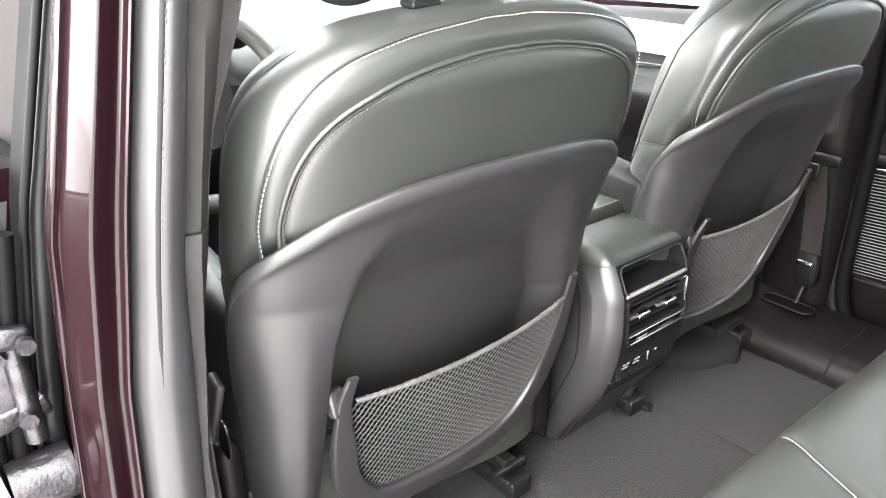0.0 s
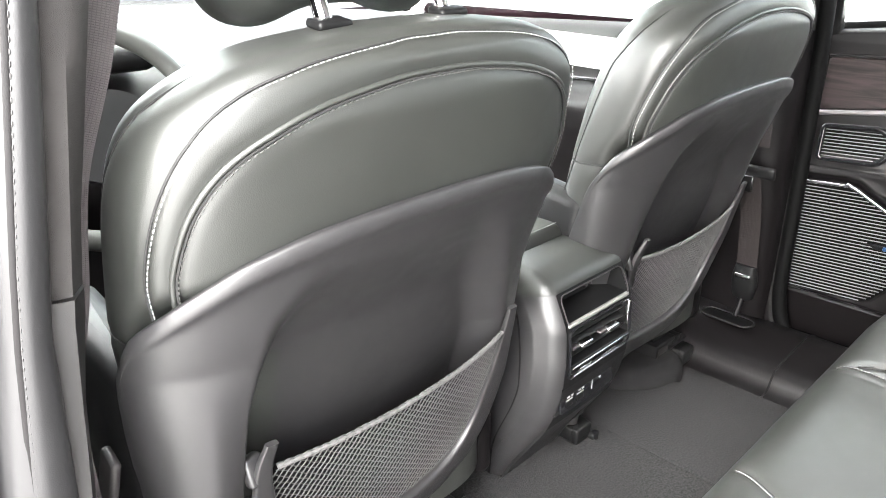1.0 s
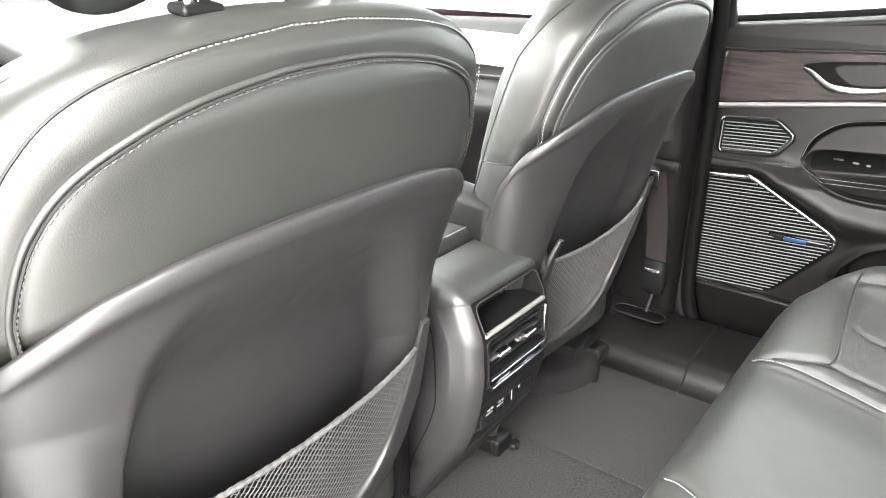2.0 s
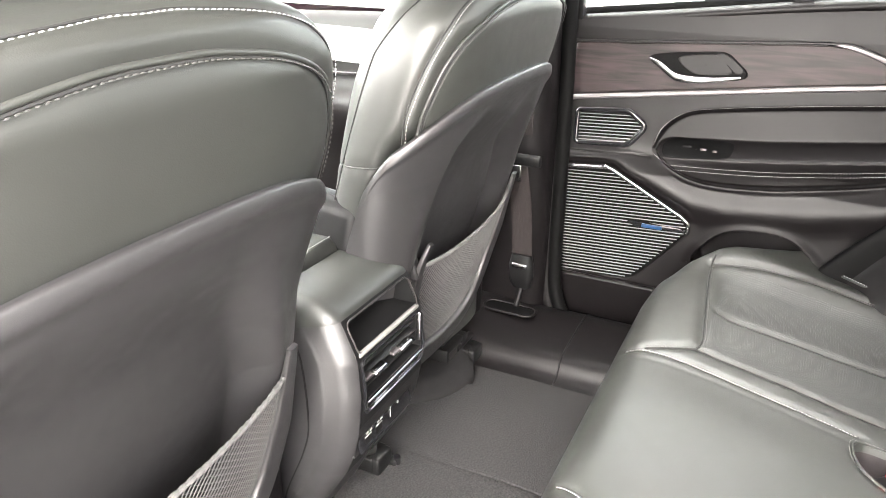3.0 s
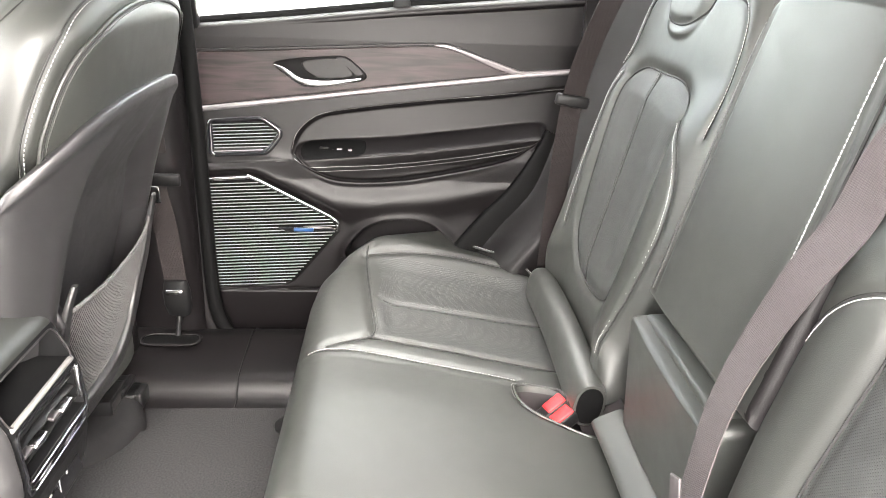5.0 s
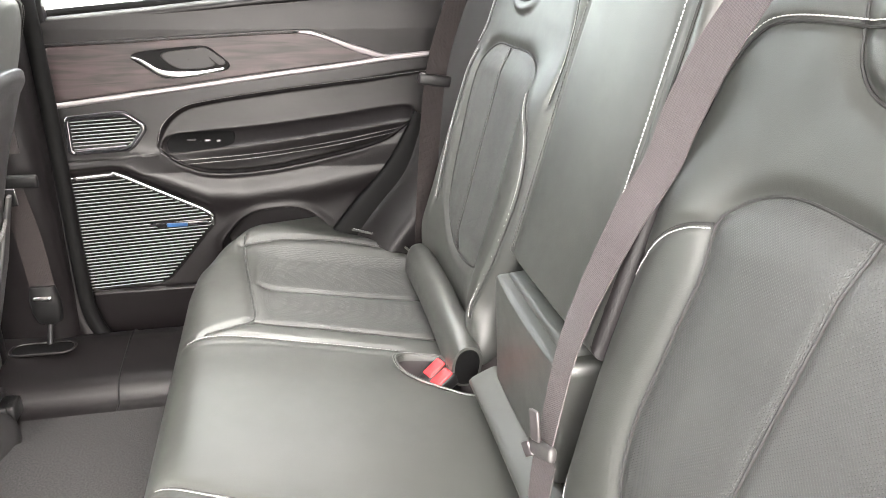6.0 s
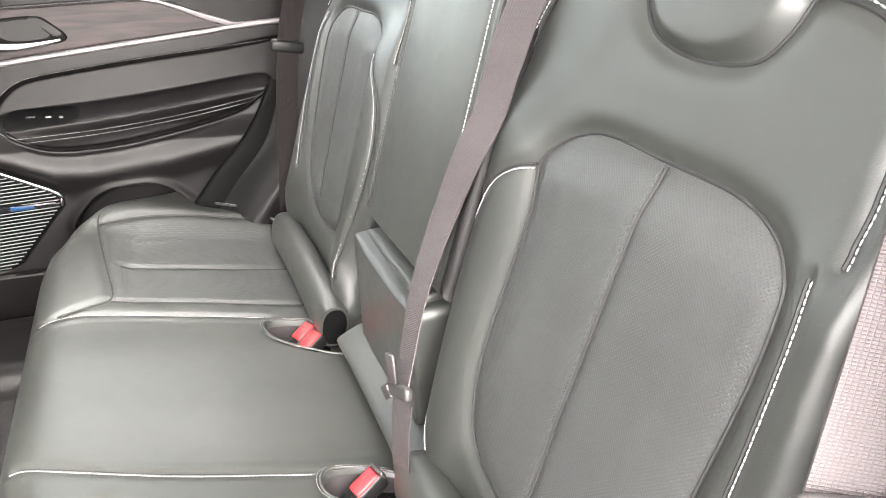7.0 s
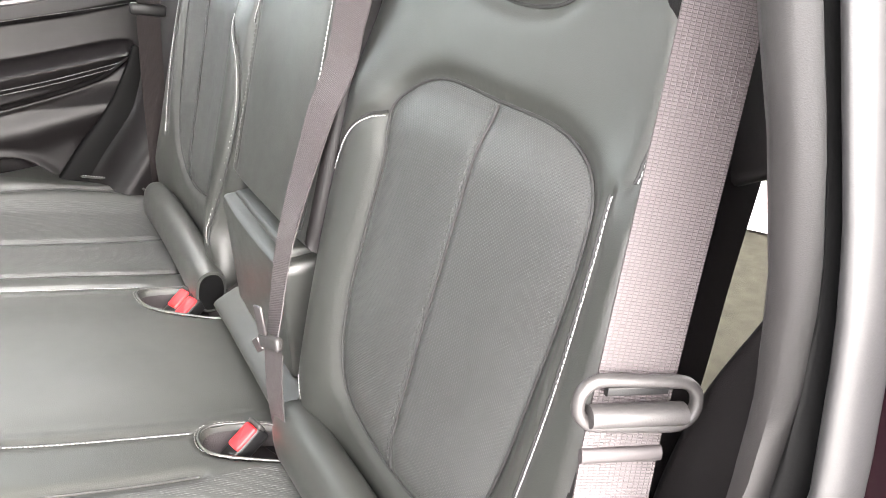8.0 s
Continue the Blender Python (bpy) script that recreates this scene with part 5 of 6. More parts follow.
def backrest(sgn, parent, name):
    """An outer backrest; sgn -1: driver's side, +1: its mirror image."""
    global INS_NOW
    flip = (lambda p: p) if sgn < 0 else (lambda p: mirror_x(p, -0.033) + np.array([0, 0.022]))
    INS_NOW = flip(curve(L_INS, 120, True))
    cx = -0.427 if sgn < 0 else -0.066 + 0.427
    edge = L_OUT if sgn > 0 else np.where((L_OUT[:, :1] < -0.59) & (L_OUT[:, 1:] > -0.35), L_OUT - [0.020, 0], L_OUT)
    out = flip(curve(edge, 360, True))
    v, f = pad(out, O3 - 0.024 * NX, AX, BX, NX, 0.030, 0.034, 0.10 if sgn > 0 else 0.03, back_crown(cx, sgn), rings=150)
    ins = flip(curve(L_INS, 260, True))
    lines2 = {"ins": np.vstack([ins, ins[:1]]), "mid": flip(curve(L_MID, 100)), "win": flip(curve(L_WIN, 120)), "wout": flip(curve(L_WOUT, 80)), "top": flip(curve(L_TOPW, 160)), "head": flip(curve(L_HEAD, 80))}
    P = {k: on_pad(q, v, O3 - 0.024 * NX, AX, BX, NX) for k, q in lines2.items()}
    v = carve(v, [P["ins"]], 0.010, 0.006, NX)
    v = carve(v, [P["mid"]], 0.006, 0.0025, NX)
    v = carve(v, [P["head"]], 0.009, 0.005, NX)
    v = carve(v, [P["win"], P["wout"], P["top"]], 0.006, 0.003, NX)
    ob = part(name, (v, f), LEATHER, parent)
    for k, dd in (("ins", 0.006), ("mid", 0.0025), ("head", 0.005), ("win", 0.003), ("wout", 0.003), ("top", 0.003)):
        part("seam", crease(P[k] - NX * (dd - 0.0011), NX, 0.0015), CREASE, ob)
    for k in ("win", "wout", "top"):
        part("white_stitching", stitches(P[k], NX, 0.0048, 0.0040, 0.0007, 0.0007, 0.004 * sgn), THREAD, ob, "white seam stitching", kind="stuff")
    part("seam_stitching", stitches(P["mid"], NX, 0.0056, 0.004, 0.0006, 0.0004, 0.003), CREASE, ob, kind="stuff")
    # the middle is covered in perforated leather
    ob.data.materials.append(PERF)
    cen = np.array([v[list(g)].mean(0) for g in f])
    q = np.stack([(cen - O3) @ AX, (cen - O3) @ BX], 1)
    mid_ = (sdf_poly(q[:, 0], q[:, 1], INS_NOW) < 0) & ((cen - O3) @ NX > -0.06)
    # dark trim on the outer side; inner rim coloured dark as the gap's shade
    ob.data.materials.append(TRIM)
    side_ = ((q[:, 0] < -0.632) & (q[:, 1] < zb(0.875)) | (sdf_poly(q[:, 0], q[:, 1], out) > -0.014) & (q[:, 0] > -0.27)) & (sgn < 0)
    ob.data.polygons.foreach_set("material_index", np.where(side_, 2, mid_).astype(np.int32))
    # rolled edge where backrest and cushion meet
    x0, x1 = (-0.225, -0.60) if sgn < 0 else (0.135, 0.56)
    pa = np.stack([np.linspace(x0, x1, 40), np.full(40, -0.690), np.full(40, 0.432)], 1)
    pa[:, 2] += 0.012 * np.sin(np.linspace(0, 3.1, 40)) - 0.006
    part("base_roll", sweep(pa, ring(0.026, 0.040, 24, 2.4), (0, 1, 0.1), scale=np.r_[0.90, 0.96, 1.0, np.ones(34), 1.0, 0.9, 0.6]), LEATHER, parent)
    # black disc on the closed end: the shade of a hollow as colour
    part("roll_end_shade", sweep(pa[:2] - np.array([np.sign(x1 - x0) * 0.0015, 0, 0]), ring(0.019, 0.031, 24, 2.4), (0, 1, 0.1)), BRUBBER, parent)
    return ob


backrest(-1, rb, "backrest")
backrest(1, rb, "backrest")

# centre backrest with the armrest
C_OUT = slope([(0.068, 0.645), (0.070, 0.75), (0.070, 0.88), (0.062, 0.97), (0.040, 0.998), (-0.06, 1.004), (-0.16, 0.998), (-0.198, 0.97), (-0.212, 0.88), (-0.216, 0.75), (-0.216, 0.645), (-0.204, 0.634), (-0.06, 0.632), (0.055, 0.634)])
OC = O3 - NX * 0.010
cvp = pad(curve(C_OUT, 160, True), OC, AX, BX, NX, 0.034, 0.014, 0.06, lambda a, b: 0.006 * np.exp(-((a + 0.06) / 0.1) ** 4), rings=80)
cl = slope([(-0.166, 0.985), (-0.170, 0.88), (-0.174, 0.75), (-0.174, 0.65)])
cr = slope([(0.046, 0.985), (0.050, 0.88), (0.050, 0.75), (0.048, 0.65)])
gr = cl - np.array([0.014, 0])
lc = [on_pad(curve(q, 120), cvp[0], OC, AX, BX, NX) for q in (cl, cr, gr)]
cvp = (carve(cvp[0], lc, 0.006, 0.003, NX), cvp[1])
ca = part("centre_backrest", cvp, LEATHER, rb, "folding centre armrest section")
# leather faces beside the belt coloured dark, as the shade of the gap
ca.data.materials.append(TRIM)
ca.data.polygons.foreach_set("material_index", np.array([cvp[0][list(g)].mean(0)[0] < -0.207 for g in cvp[1]], np.int32))
part("white_stitching", stitches(lc[0], NX, 0.0052, 0.0042, 0.0008, 0.0008, 0.003), THREAD, ca, "bold white stitching", kind="stuff")
part("seam", crease(lc[2] - NX * 0.0022, NX, 0.0022), CREASE, ca)
part("dark_stitching", stitches(lc[1], NX, 0.0058, 0.0046, 0.0009, 0.001, 0.003), DTHREAD, ca, kind="stuff")
FO, FB, FN = np.array([-0.055, -0.742, 0.54]), unit((0, 0.06, 1.0)), unit((0, 1.0, -0.06))
fl = np.array([(0.120, -0.090), (0.120, 0.068), (0.114, 0.075), (-0.112, 0.068), (-0.119, 0.060), (-0.114, -0.090)])
part("lower_flap", pad(dense(fl, 140), FO, AX, FB, FN, 0.032, 0.006, 0.05, lambda a, b: 0.003 * np.exp(-(a / 0.09) ** 4), rings=50), LEATHER, rb, "leather flap below the armrest")
part("hinge_cover", block((-0.050, -0.752, 0.610), (0.212, 0.062, 0.020), 0.006, (-4, 0, 0)), LEATHER, rb)
part("closing_pad", sweep(np.array([(0.096, -0.708, 0.430), (0.02, -0.708, 0.432), (-0.10, -0.706, 0.433), (-0.215, -0.704, 0.432)]), ring(0.025, 0.011, 20, 4), (0, -0.88, 0.42)), LEATHER, rb, "flat leather pad closing the gap under the armrest")
part("gap_cloth", grid(np.array([[(x, -0.735 + 0.05 * k, 0.44 - 0.06 * k) for k in np.linspace(0, 1, 6)] for x in np.linspace(0.07, 0.16, 8)])), LINING, rb, "mauve-grey cloth closing the gap beside the pad")
part("bench_base", block((0.0, -0.60, 0.285), (1.36, 0.55, 0.17), 0.02), TRIM, rb)
part("bench_back", block((0.025, -0.92, 0.70), (1.15, 0.05, 0.62), 0.01, (14, 0, 0)), FELT, rb)


# belt buckles in their pouches
def buckle(x, y, turn, out, double, label):
    """One or two buckles that lean towards the backrest in a sewn pouch sunk into the cushion."""
    bk = thing("belt_buckle", (x, y, 0.38), label, "belt buckle", "rear belt buckles")
    c2 = out.mean(0)
    R = [on_cush(*(c2 + k * (out - c2)).T, 0.0025) for k in np.linspace(0.04, 0.99, 18)]
    part("pouch", grid(np.array(R), False, True), LINING, bk, "mauve-grey woven pouch")
    edge = on_cush(*(c2 + 1.16 * (out - c2)).T)
    rimp = np.c_[c2 + 1.05 * (out - c2), edge[:, 2] + 0.0012]
    part("pouch_rim", sweep(rimp, ring(0.0017, n=8), (0, 0, 1), closed=True), LEATHER, bk)
    part("rim_stitching", stitches(np.c_[c2 + 1.12 * (out - c2), edge[:, 2] + 0.0016], (0, 0, 1), 0.0050, 0.0034, 0.0005), GTHREAD, bk, kind="stuff")
    d = np.array([math.cos(radians(turn)), math.sin(radians(turn)), 0.0])
    w = np.array([-d[1], d[0], 0.0])
    for o in ((-0.0145, 0.0145) if double else (0.0,)):
        c = np.array([x, y, 0.408]) + o * w + (0.006 * d if o > 0 else 0)
        body = part("buckle_body", block(c - [0, 0, 0.012], (0.056, 0.025, 0.024), 0.005, (0, -30, turn)), BLACK, bk)
        part("release_button", block(c + 0.001 * d, (0.033, 0.0205, 0.010), 0.003, (0, -30, turn)), RED, body, "red release button")
        part("slot_rim", block(c + 0.0195 * d + np.array([0, 0, 0.0085]), (0.006, 0.0235, 0.012), 0.0025, (0, -30, turn)), GREYPL, body, "pale slot edge")
    return bk


buckle(0.152, -0.646, 292, POUCH_A, True, "pair of red-buttoned belt buckles in a dark pouch")
buckle(-0.194, -0.640, 285, POUCH_B, False, "single red-buttoned belt buckle in a leather pouch")


# ---- seat belts ----
def strap(pts, side, width, material, parent, name="webbing", n=80):
    p = curve(pts, n)
    sd = np.asarray(side, float)
    if sd.ndim == 2:
        sd = np.stack([np.interp(np.linspace(0, 1, n), np.linspace(0, 1, len(sd)), sd[:, i]) for i in range(3)], 1)
    vf, uv = ribbon(p, sd, width)
    return part(name, vf, material, parent, uv=uv, sharp=60)


b1 = thing("seat_belt", (-0.65, -0.76, 1.1), "grey webbing seat belt hanging beside the driver-side backrest", "seat belt", "rear seat belts")
sdv = (-0.36, -0.93, -0.05)
strap([(-0.608, -0.841, 1.15), (-0.6445, -0.783, 0.93), (-0.671, -0.737, 0.755), (-0.679, -0.725, 0.70), (-0.707, -0.689, 0.50)], sdv, 0.0435, BELTM, b1)
tc = np.array([-0.671, -0.737, 0.757])
sdu = unit(sdv)
lngu = unit((-0.145, 0.218, -1.0))
nrm = unit(np.cross(lngu, sdu))
nrm = nrm * np.sign(nrm @ np.array([-0.5, 0.7, 0.5]))
tl = rrect(0.066, 0.025, 0.012, 6, (0.001, 0.004))
tl3 = np.array([tc + sdu * a + lngu * (b + 0.05 * a) + nrm * 0.006 for a, b in dense(tl, 70)])
part("tongue_frame", sweep(tl3, ring(0.0042, 0.0036, 10), nrm, closed=True), GREYPL, b1, "grey moulded belt tongue")
part("tongue_bar", sweep(np.array([tc + sdu * t + lngu * 0.009 + nrm * 0.009 for t in (-0.026, 0, 0.026)]), ring(0.0075, 0.006, 14), nrm), GREYPL, b1)
part("tongue_plate", prism(np.array([(-0.018, -0.006), (0.016, -0.006), (0.016, -0.001), (-0.018, -0.001)]), tc + nrm * 0.004, sdu, lngu, nrm, 0.004, 0.001), BLACK, b1)
part("stop_fold", sweep(np.array([tc + sdu * t + lngu * 0.036 + nrm * 0.001 for t in (-0.0225, 0, 0.0225)]), ring(0.0045, 0.0032, 10), lngu), BELTM, b1)

b2 = thing("seat_belt", (-0.28, -0.75, 1.0), "grey webbing centre seat belt lying over the backrest", "seat belt", "rear seat belts")
strap([(-0.315, -0.815, 1.06), (-0.268, -0.783, 0.96), (-0.238, -0.772, 0.89), (-0.224, -0.766, 0.84), (-0.210, -0.749, 0.79), (-0.196, -0.737, 0.74), (-0.190, -0.722, 0.69), (-0.197, -0.704, 0.64), (-0.217, -0.686, 0.59), (-0.236, -0.672, 0.556)], [(1, 0, 0.1), (0.9, 0.4, 0.1), (0.9, 0.15, 0.1), (0.95, -0.12, 0)], 0.039, BELTM, b2)
strap([(-0.243, -0.672, 0.556), (-0.240, -0.670, 0.52), (-0.232, -0.672, 0.46), (-0.228, -0.678, 0.395)], (0.95, 0.08, 0), 0.044, BELTM, b2, "lower_webbing", 30)
part("tongue_plate", block((-0.236, -0.670, 0.556), (0.046, 0.010, 0.016), 0.004, (10, 18, 10)), GREYPL, b2, "grey moulded belt tongue")
part("latch_blade", merge(block((-0.228, -0.664, 0.580), (0.014, 0.004, 0.034), 0.002, (0, 10, 20)), block((-0.218, -0.662, 0.545), (0.014, 0.004, 0.016), 0.002, (0, 40, 20))), SATIN, b2)

b3 = thing("seat_belt", (0.62, -0.75, 0.95), "dark webbing seat belt at the passenger-side quarter trim", "seat belt", "rear seat belts")
strap([(0.58, -0.83, 1.08), (0.602, -0.785, 0.96), (0.612, -0.752, 0.86), (0.615, -0.735, 0.775), (0.618, -0.728, 0.68), (0.62, -0.722, 0.56), (0.62, -0.718, 0.44)], (-0.3, 0.95, 0), 0.046, BELTD, b3)
part("belt_guide", block((0.612, -0.734, 0.778), (0.016, 0.064, 0.022), 0.005, (8, 0, 0)), BLACK, b3, "black belt guide loop")

b4 = thing("seat_belt", (0.62, 0.05, 1.0), "black front seat belt hanging on the pillar", "seat belt")
strap([(0.59, 0.055, 1.15), (0.598, 0.050, 0.95), (0.612, 0.048, 0.80), (0.622, 0.048, 0.66)], (0, 1, 0), 0.046, BELTD, b4, n=40)
strap([(0.612, 0.052, 0.60), (0.636, 0.046, 0.50), (0.650, 0.044, 0.40), (0.654, 0.044, 0.365)], (0, 1, 0), 0.046, BELTD, b4, "lower_webbing", 40)
part("tongue_plate", block((0.606, 0.034, 0.612), (0.012, 0.070, 0.026), 0.005, (0, -8, 0)), BLACK, b4)
part("tongue_blade", block((0.600, 0.050, 0.585), (0.006, 0.026, 0.036), 0.002, (0, -8, 0)), CHROME, b4, "bright metal latch blade")
part("anchor_boot", sweep(np.array([(0.652, 0.044, 0.385), (0.652, 0.044, 0.36), (0.655, 0.044, 0.33), (0.66, 0.044, 0.305), (0.662, 0.044, 0.298)]), ring(0.028, 0.013, 16, 3), (0, 1, 0), scale=[0.8, 1, 1.0, 0.8, 0.4]), BLACK, b4, "black plastic anchor boot")
part("anchor_clip", block((0.640, 0.044, 0.362), (0.012, 0.036, 0.012), 0.004), CHROME, b4)
part("anchor_cable", rod((0.66, 0.044, 0.305), (0.64, 0.052, 0.232), 0.006, 10), BLACK, b4)
slot = dense(rrect(0.046, 0.120, 0.022, 8), 60)
part("anchor_slot", prism(slot, (0.628, 0.058, 0.256), (1, 0, 0), (0, 1, 0), (0, 0, 1), 0.003, 0.001), BRUBBER, b4, "dark oval slot in the sill")
part("slot_rim", sweep(np.c_[slot + [0.628, 0.058], np.full(60, 0.2585)], ring(0.003, n=8), (0, 0, 1), closed=True), TRIM, b4)

# ---- the opening on the driver's side ----
zc = np.linspace(0.16, 1.42, 70)
lin = lambda zs_, xs_: (np.interp(zc, zs_, xs_) + np.where(zc > zs_[-1], (zc - zs_[-1]) * (xs_[-1] - xs_[-2]) / (zs_[-1] - zs_[-2]), 0))
X3 = lin([0.2, 0.48, 0.616, 0.745, 0.884, 1.007], [-0.70, -0.705, -0.702, -0.688, -0.664, -0.636]) - 0.040
X2 = lin([0.2, 0.494, 0.69, 0.816, 1.01], [-0.735, -0.730, -0.716, -0.707, -0.674]) - 0.034
X1 = lin([0.2, 0.528, 0.712, 0.874, 1.013], [-0.79, -0.786, -0.773, -0.746, -0.718]) - 0.027
X0 = lin([0.2, 0.563, 0.724, 0.84, 1.017], [-0.86, -0.845, -0.832, -0.819, -0.776]) - 0.020
bl = thing("b_pillar", (-0.75, 0.1, 0.15), "pillar beside the driver seat with cloth trim and plum paint", "pillar", kind="structure")


def strip(fn, m=24):
    return np.array([curve(fn(i), m) for i in range(70)]) - np.array([0, 0.09, 0])


tr = strip(lambda i: [(X3[i] - 0.14, 0.46, zc[i]), (X3[i] - 0.02, 0.40, zc[i]), (X3[i] + 0.02, 0.30, zc[i]), (X3[i] + 0.008, 0.14, zc[i]), (X3[i], 0.062, zc[i]), (X3[i] - 0.010, 0.049, zc[i]), (X2[i] + 0.006, 0.047, zc[i]), (X2[i] - 0.008, 0.054, zc[i])])
kk = int(np.searchsorted(zc, 0.82))
part("lower_trim", grid(tr[:kk + 1]), PILLAR, bl)
part("upper_trim", grid(tr[kk:] + np.array([0, 0.002, 0.002])), CLOTH, bl, "grey cloth-covered upper trim")
part("seal", grid(strip(lambda i: [(X2[i] - 0.002, 0.058, zc[i]), (X2[i] - 0.006, 0.036, zc[i]), ((X1[i] + X2[i]) / 2, 0.030, zc[i]), (X1[i] + 0.010, 0.038, zc[i]), (X1[i] + 0.004, 0.050, zc[i]), (X1[i] - 0.004, 0.066, zc[i])])), RUBBER, bl, "grey rubber door seal")
sm = np.stack([(X1 * 0.62 + X2 * 0.38), np.full(70, -0.0555), zc], 1)
part("seal_stitching", stitches(sm - np.array([0, 0.002, 0]), (0, -1, 0), 0.007, 0.004, 0.0005), PILLAR, bl, kind="stuff")
part("seal_groove", sweep(sm, ring(0.004, 0.0022, 6), (1, 0, 0)), TRIM, bl)


def flange(i):
    """Painted edge of the pillar: curled lip, flat face, chamfer towards the open side, inner groove."""
    w = X0[i] - X1[i]
    prof = [(-0.02, 0.064), (0.08, 0.049), (0.19, 0.058), (0.36, 0.057), (0.50, 0.056), (0.56, 0.059), (0.70, 0.074), (0.83, 0.091), (0.88, 0.099), (1.0, 0.101), (1.06, 0.13)]
    return [(X1[i] + k * w + 0.22 * (y - 0.05), y, zc[i]) for k, y in prof]


part("body_flange", grid(strip(flange, 60)), PAINT, bl, "dark plum painted body flange")
fb = thing("seat_belt", (-0.66, 0.12, 0.9), "dark front seat belt hanging on the pillar beside the driver seat", "seat belt")
strap([(-0.621, 0.03, 1.14), (-0.661, 0.03, 1.0), (-0.698, 0.034, 0.9), (-0.715, 0.04, 0.80), (-0.735, 0.05, 0.70), (-0.74, 0.05, 0.55), (-0.74, 0.05, 0.35)], (1, -0.15, 0), 0.046, BELTM, fb)
part("tongue_plate", block((-0.702, 0.075, 0.585), (0.010, 0.030, 0.085), 0.004, (14, 8, 0)), GREYPL, fb, "grey moulded belt tongue")
part("latch_blade", prism(rrect(0.028, 0.05, 0.01, 4), (-0.698, 0.070, 0.545), (0, 1, 0), (0, 0, 1), (1, 0, 0), 0.003, 0.001), CHROME, fb)

# C pillar and the rear edge of the opening
zd = np.linspace(0.30, 1.42, 60)


def cline_x(zs_, xs_):
    return np.interp(zd, zs_, xs_) + np.where(zd > zs_[-1], (zd - zs_[-1]) * 0.30, 0)


C1 = cline_x([0.3, 0.6, 0.715, 0.79, 0.848, 0.905, 0.956], [-0.64, -0.700, -0.728, -0.729, -0.722, -0.707, -0.689])
C2 = cline_x([0.3, 0.6, 0.754, 0.81, 0.86, 0.913, 0.96], [-0.69, -0.735, -0.754, -0.755, -0.751, -0.738, -0.723])
C2B = cline_x([0.3, 0.6, 0.769, 0.842, 0.885, 0.961], [-0.71, -0.755, -0.772, -0.763, -0.754, -0.731])
C3 = cline_x([0.3, 0.6, 0.778, 0.856, 0.889, 0.962], [-0.72, -0.768, -0.782, -0.771, -0.763, -0.742])
cp = thing("c_pillar_left", (-0.73, -0.76, 0.3), "curved rear edge of the door opening with grey seal", "pillar", kind="structure")


def cstrip(fn, m=20):
    return np.array([curve(fn(i), m) for i in range(60)])


part("inner_trim", grid(cstrip(lambda i: [(C1[i] + 0.05, -0.93, zd[i]), (C1[i] + 0.016, -0.82, zd[i]), (C1[i] + 0.001, -0.755, zd[i]), (C1[i] - 0.008, -0.738, zd[i]), (C1[i] * 0.4 + C2[i] * 0.6, -0.735, zd[i]), (C2[i], -0.744, zd[i])])), PILLAR, cp)
part("seal", grid(cstrip(lambda i: [(C2[i] + 0.001, -0.748, zd[i]), (C2[i] - 0.003, -0.734, zd[i]), ((C2[i] + C2B[i]) / 2, -0.737, zd[i]), (C2B[i] + 0.002, -0.745, zd[i])])), BRUBBER, cp)
part("seal_tube", grid(cstrip(lambda i: [(C2B[i] + 0.002, -0.750, zd[i]), (C2B[i], -0.736, zd[i]), ((C3[i] + C2B[i]) / 2, -0.731, zd[i]), (C3[i], -0.738, zd[i]), (C3[i] - 0.003, -0.755, zd[i])])), RUBBER, cp, "grey rubber door seal")
part("body_flange", grid(cstrip(lambda i: [(C3[i] - 0.001, -0.760, zd[i]), (C3[i] - 0.004, -0.752, zd[i]), (C3[i] - 0.05, -0.752, zd[i]), (C3[i] - 0.10, -0.78, zd[i]), (C3[i] - 0.11, -0.85, zd[i])])), PAINT, cp, "dark plum painted body flange")

part("upper_trim", prism(curve([(-0.60, 0.835), (-0.64, 0.846), (-0.668, 0.872), (-0.66, 0.95), (-0.60, 1.15), (-0.52, 1.15), (-0.56, 0.95)], 60, True), (0, -0.845, 0), (1, 0, 0), (0, 0, 1), (0, 1, 0), 0.02, 0.008), TRIM, cp, "dark upper side trim behind the belt")
part("lower_trim", prism(curve([(-0.722, 0.842), (-0.700, 0.80), (-0.672, 0.72), (-0.655, 0.60), (-0.655, 0.40), (-0.75, 0.40), (-0.75, 0.70), (-0.742, 0.80)], 60, True), (0, -0.80, 0), (1, 0, 0), (0, 0, 1), (0, 1, 0), 0.02, 0.008), TRIM, cp, "dark lower side trim")

# rear door on the driver's side, swung wide open
od = thing("open_rear_door", (-0.88, 0.12, 0.1), "open rear door with black seal, plum paint and steel hinge", "car door")
zl = np.linspace(0.12, 1.36, 50)
XD = np.interp(zl, [0.12, 0.62, 0.72, 0.84, 0.87, 1.02, 1.36], [-0.892, -0.878, -0.864, -0.843, -0.834, -0.792, -0.695])
part("edge_seal", sweep(np.stack([XD + 0.013, np.full(50, 0.092), zl], 1), ring(0.004, 0.006, 10), (1, 0, 0)), BRUBBER, od)
part("edge_seal", sweep(np.stack([XD + 0.028, np.full(50, 0.105), zl], 1), ring(0.011, 0.012, 16), (1, 0, 0)), BLACK, od, "thick black door seal")
part("edge_seal", sweep(np.stack([XD + 0.044, np.full(50, 0.118), zl], 1), ring(0.006, 0.010, 10), (1, 0, 0)), BRUBBER, od)
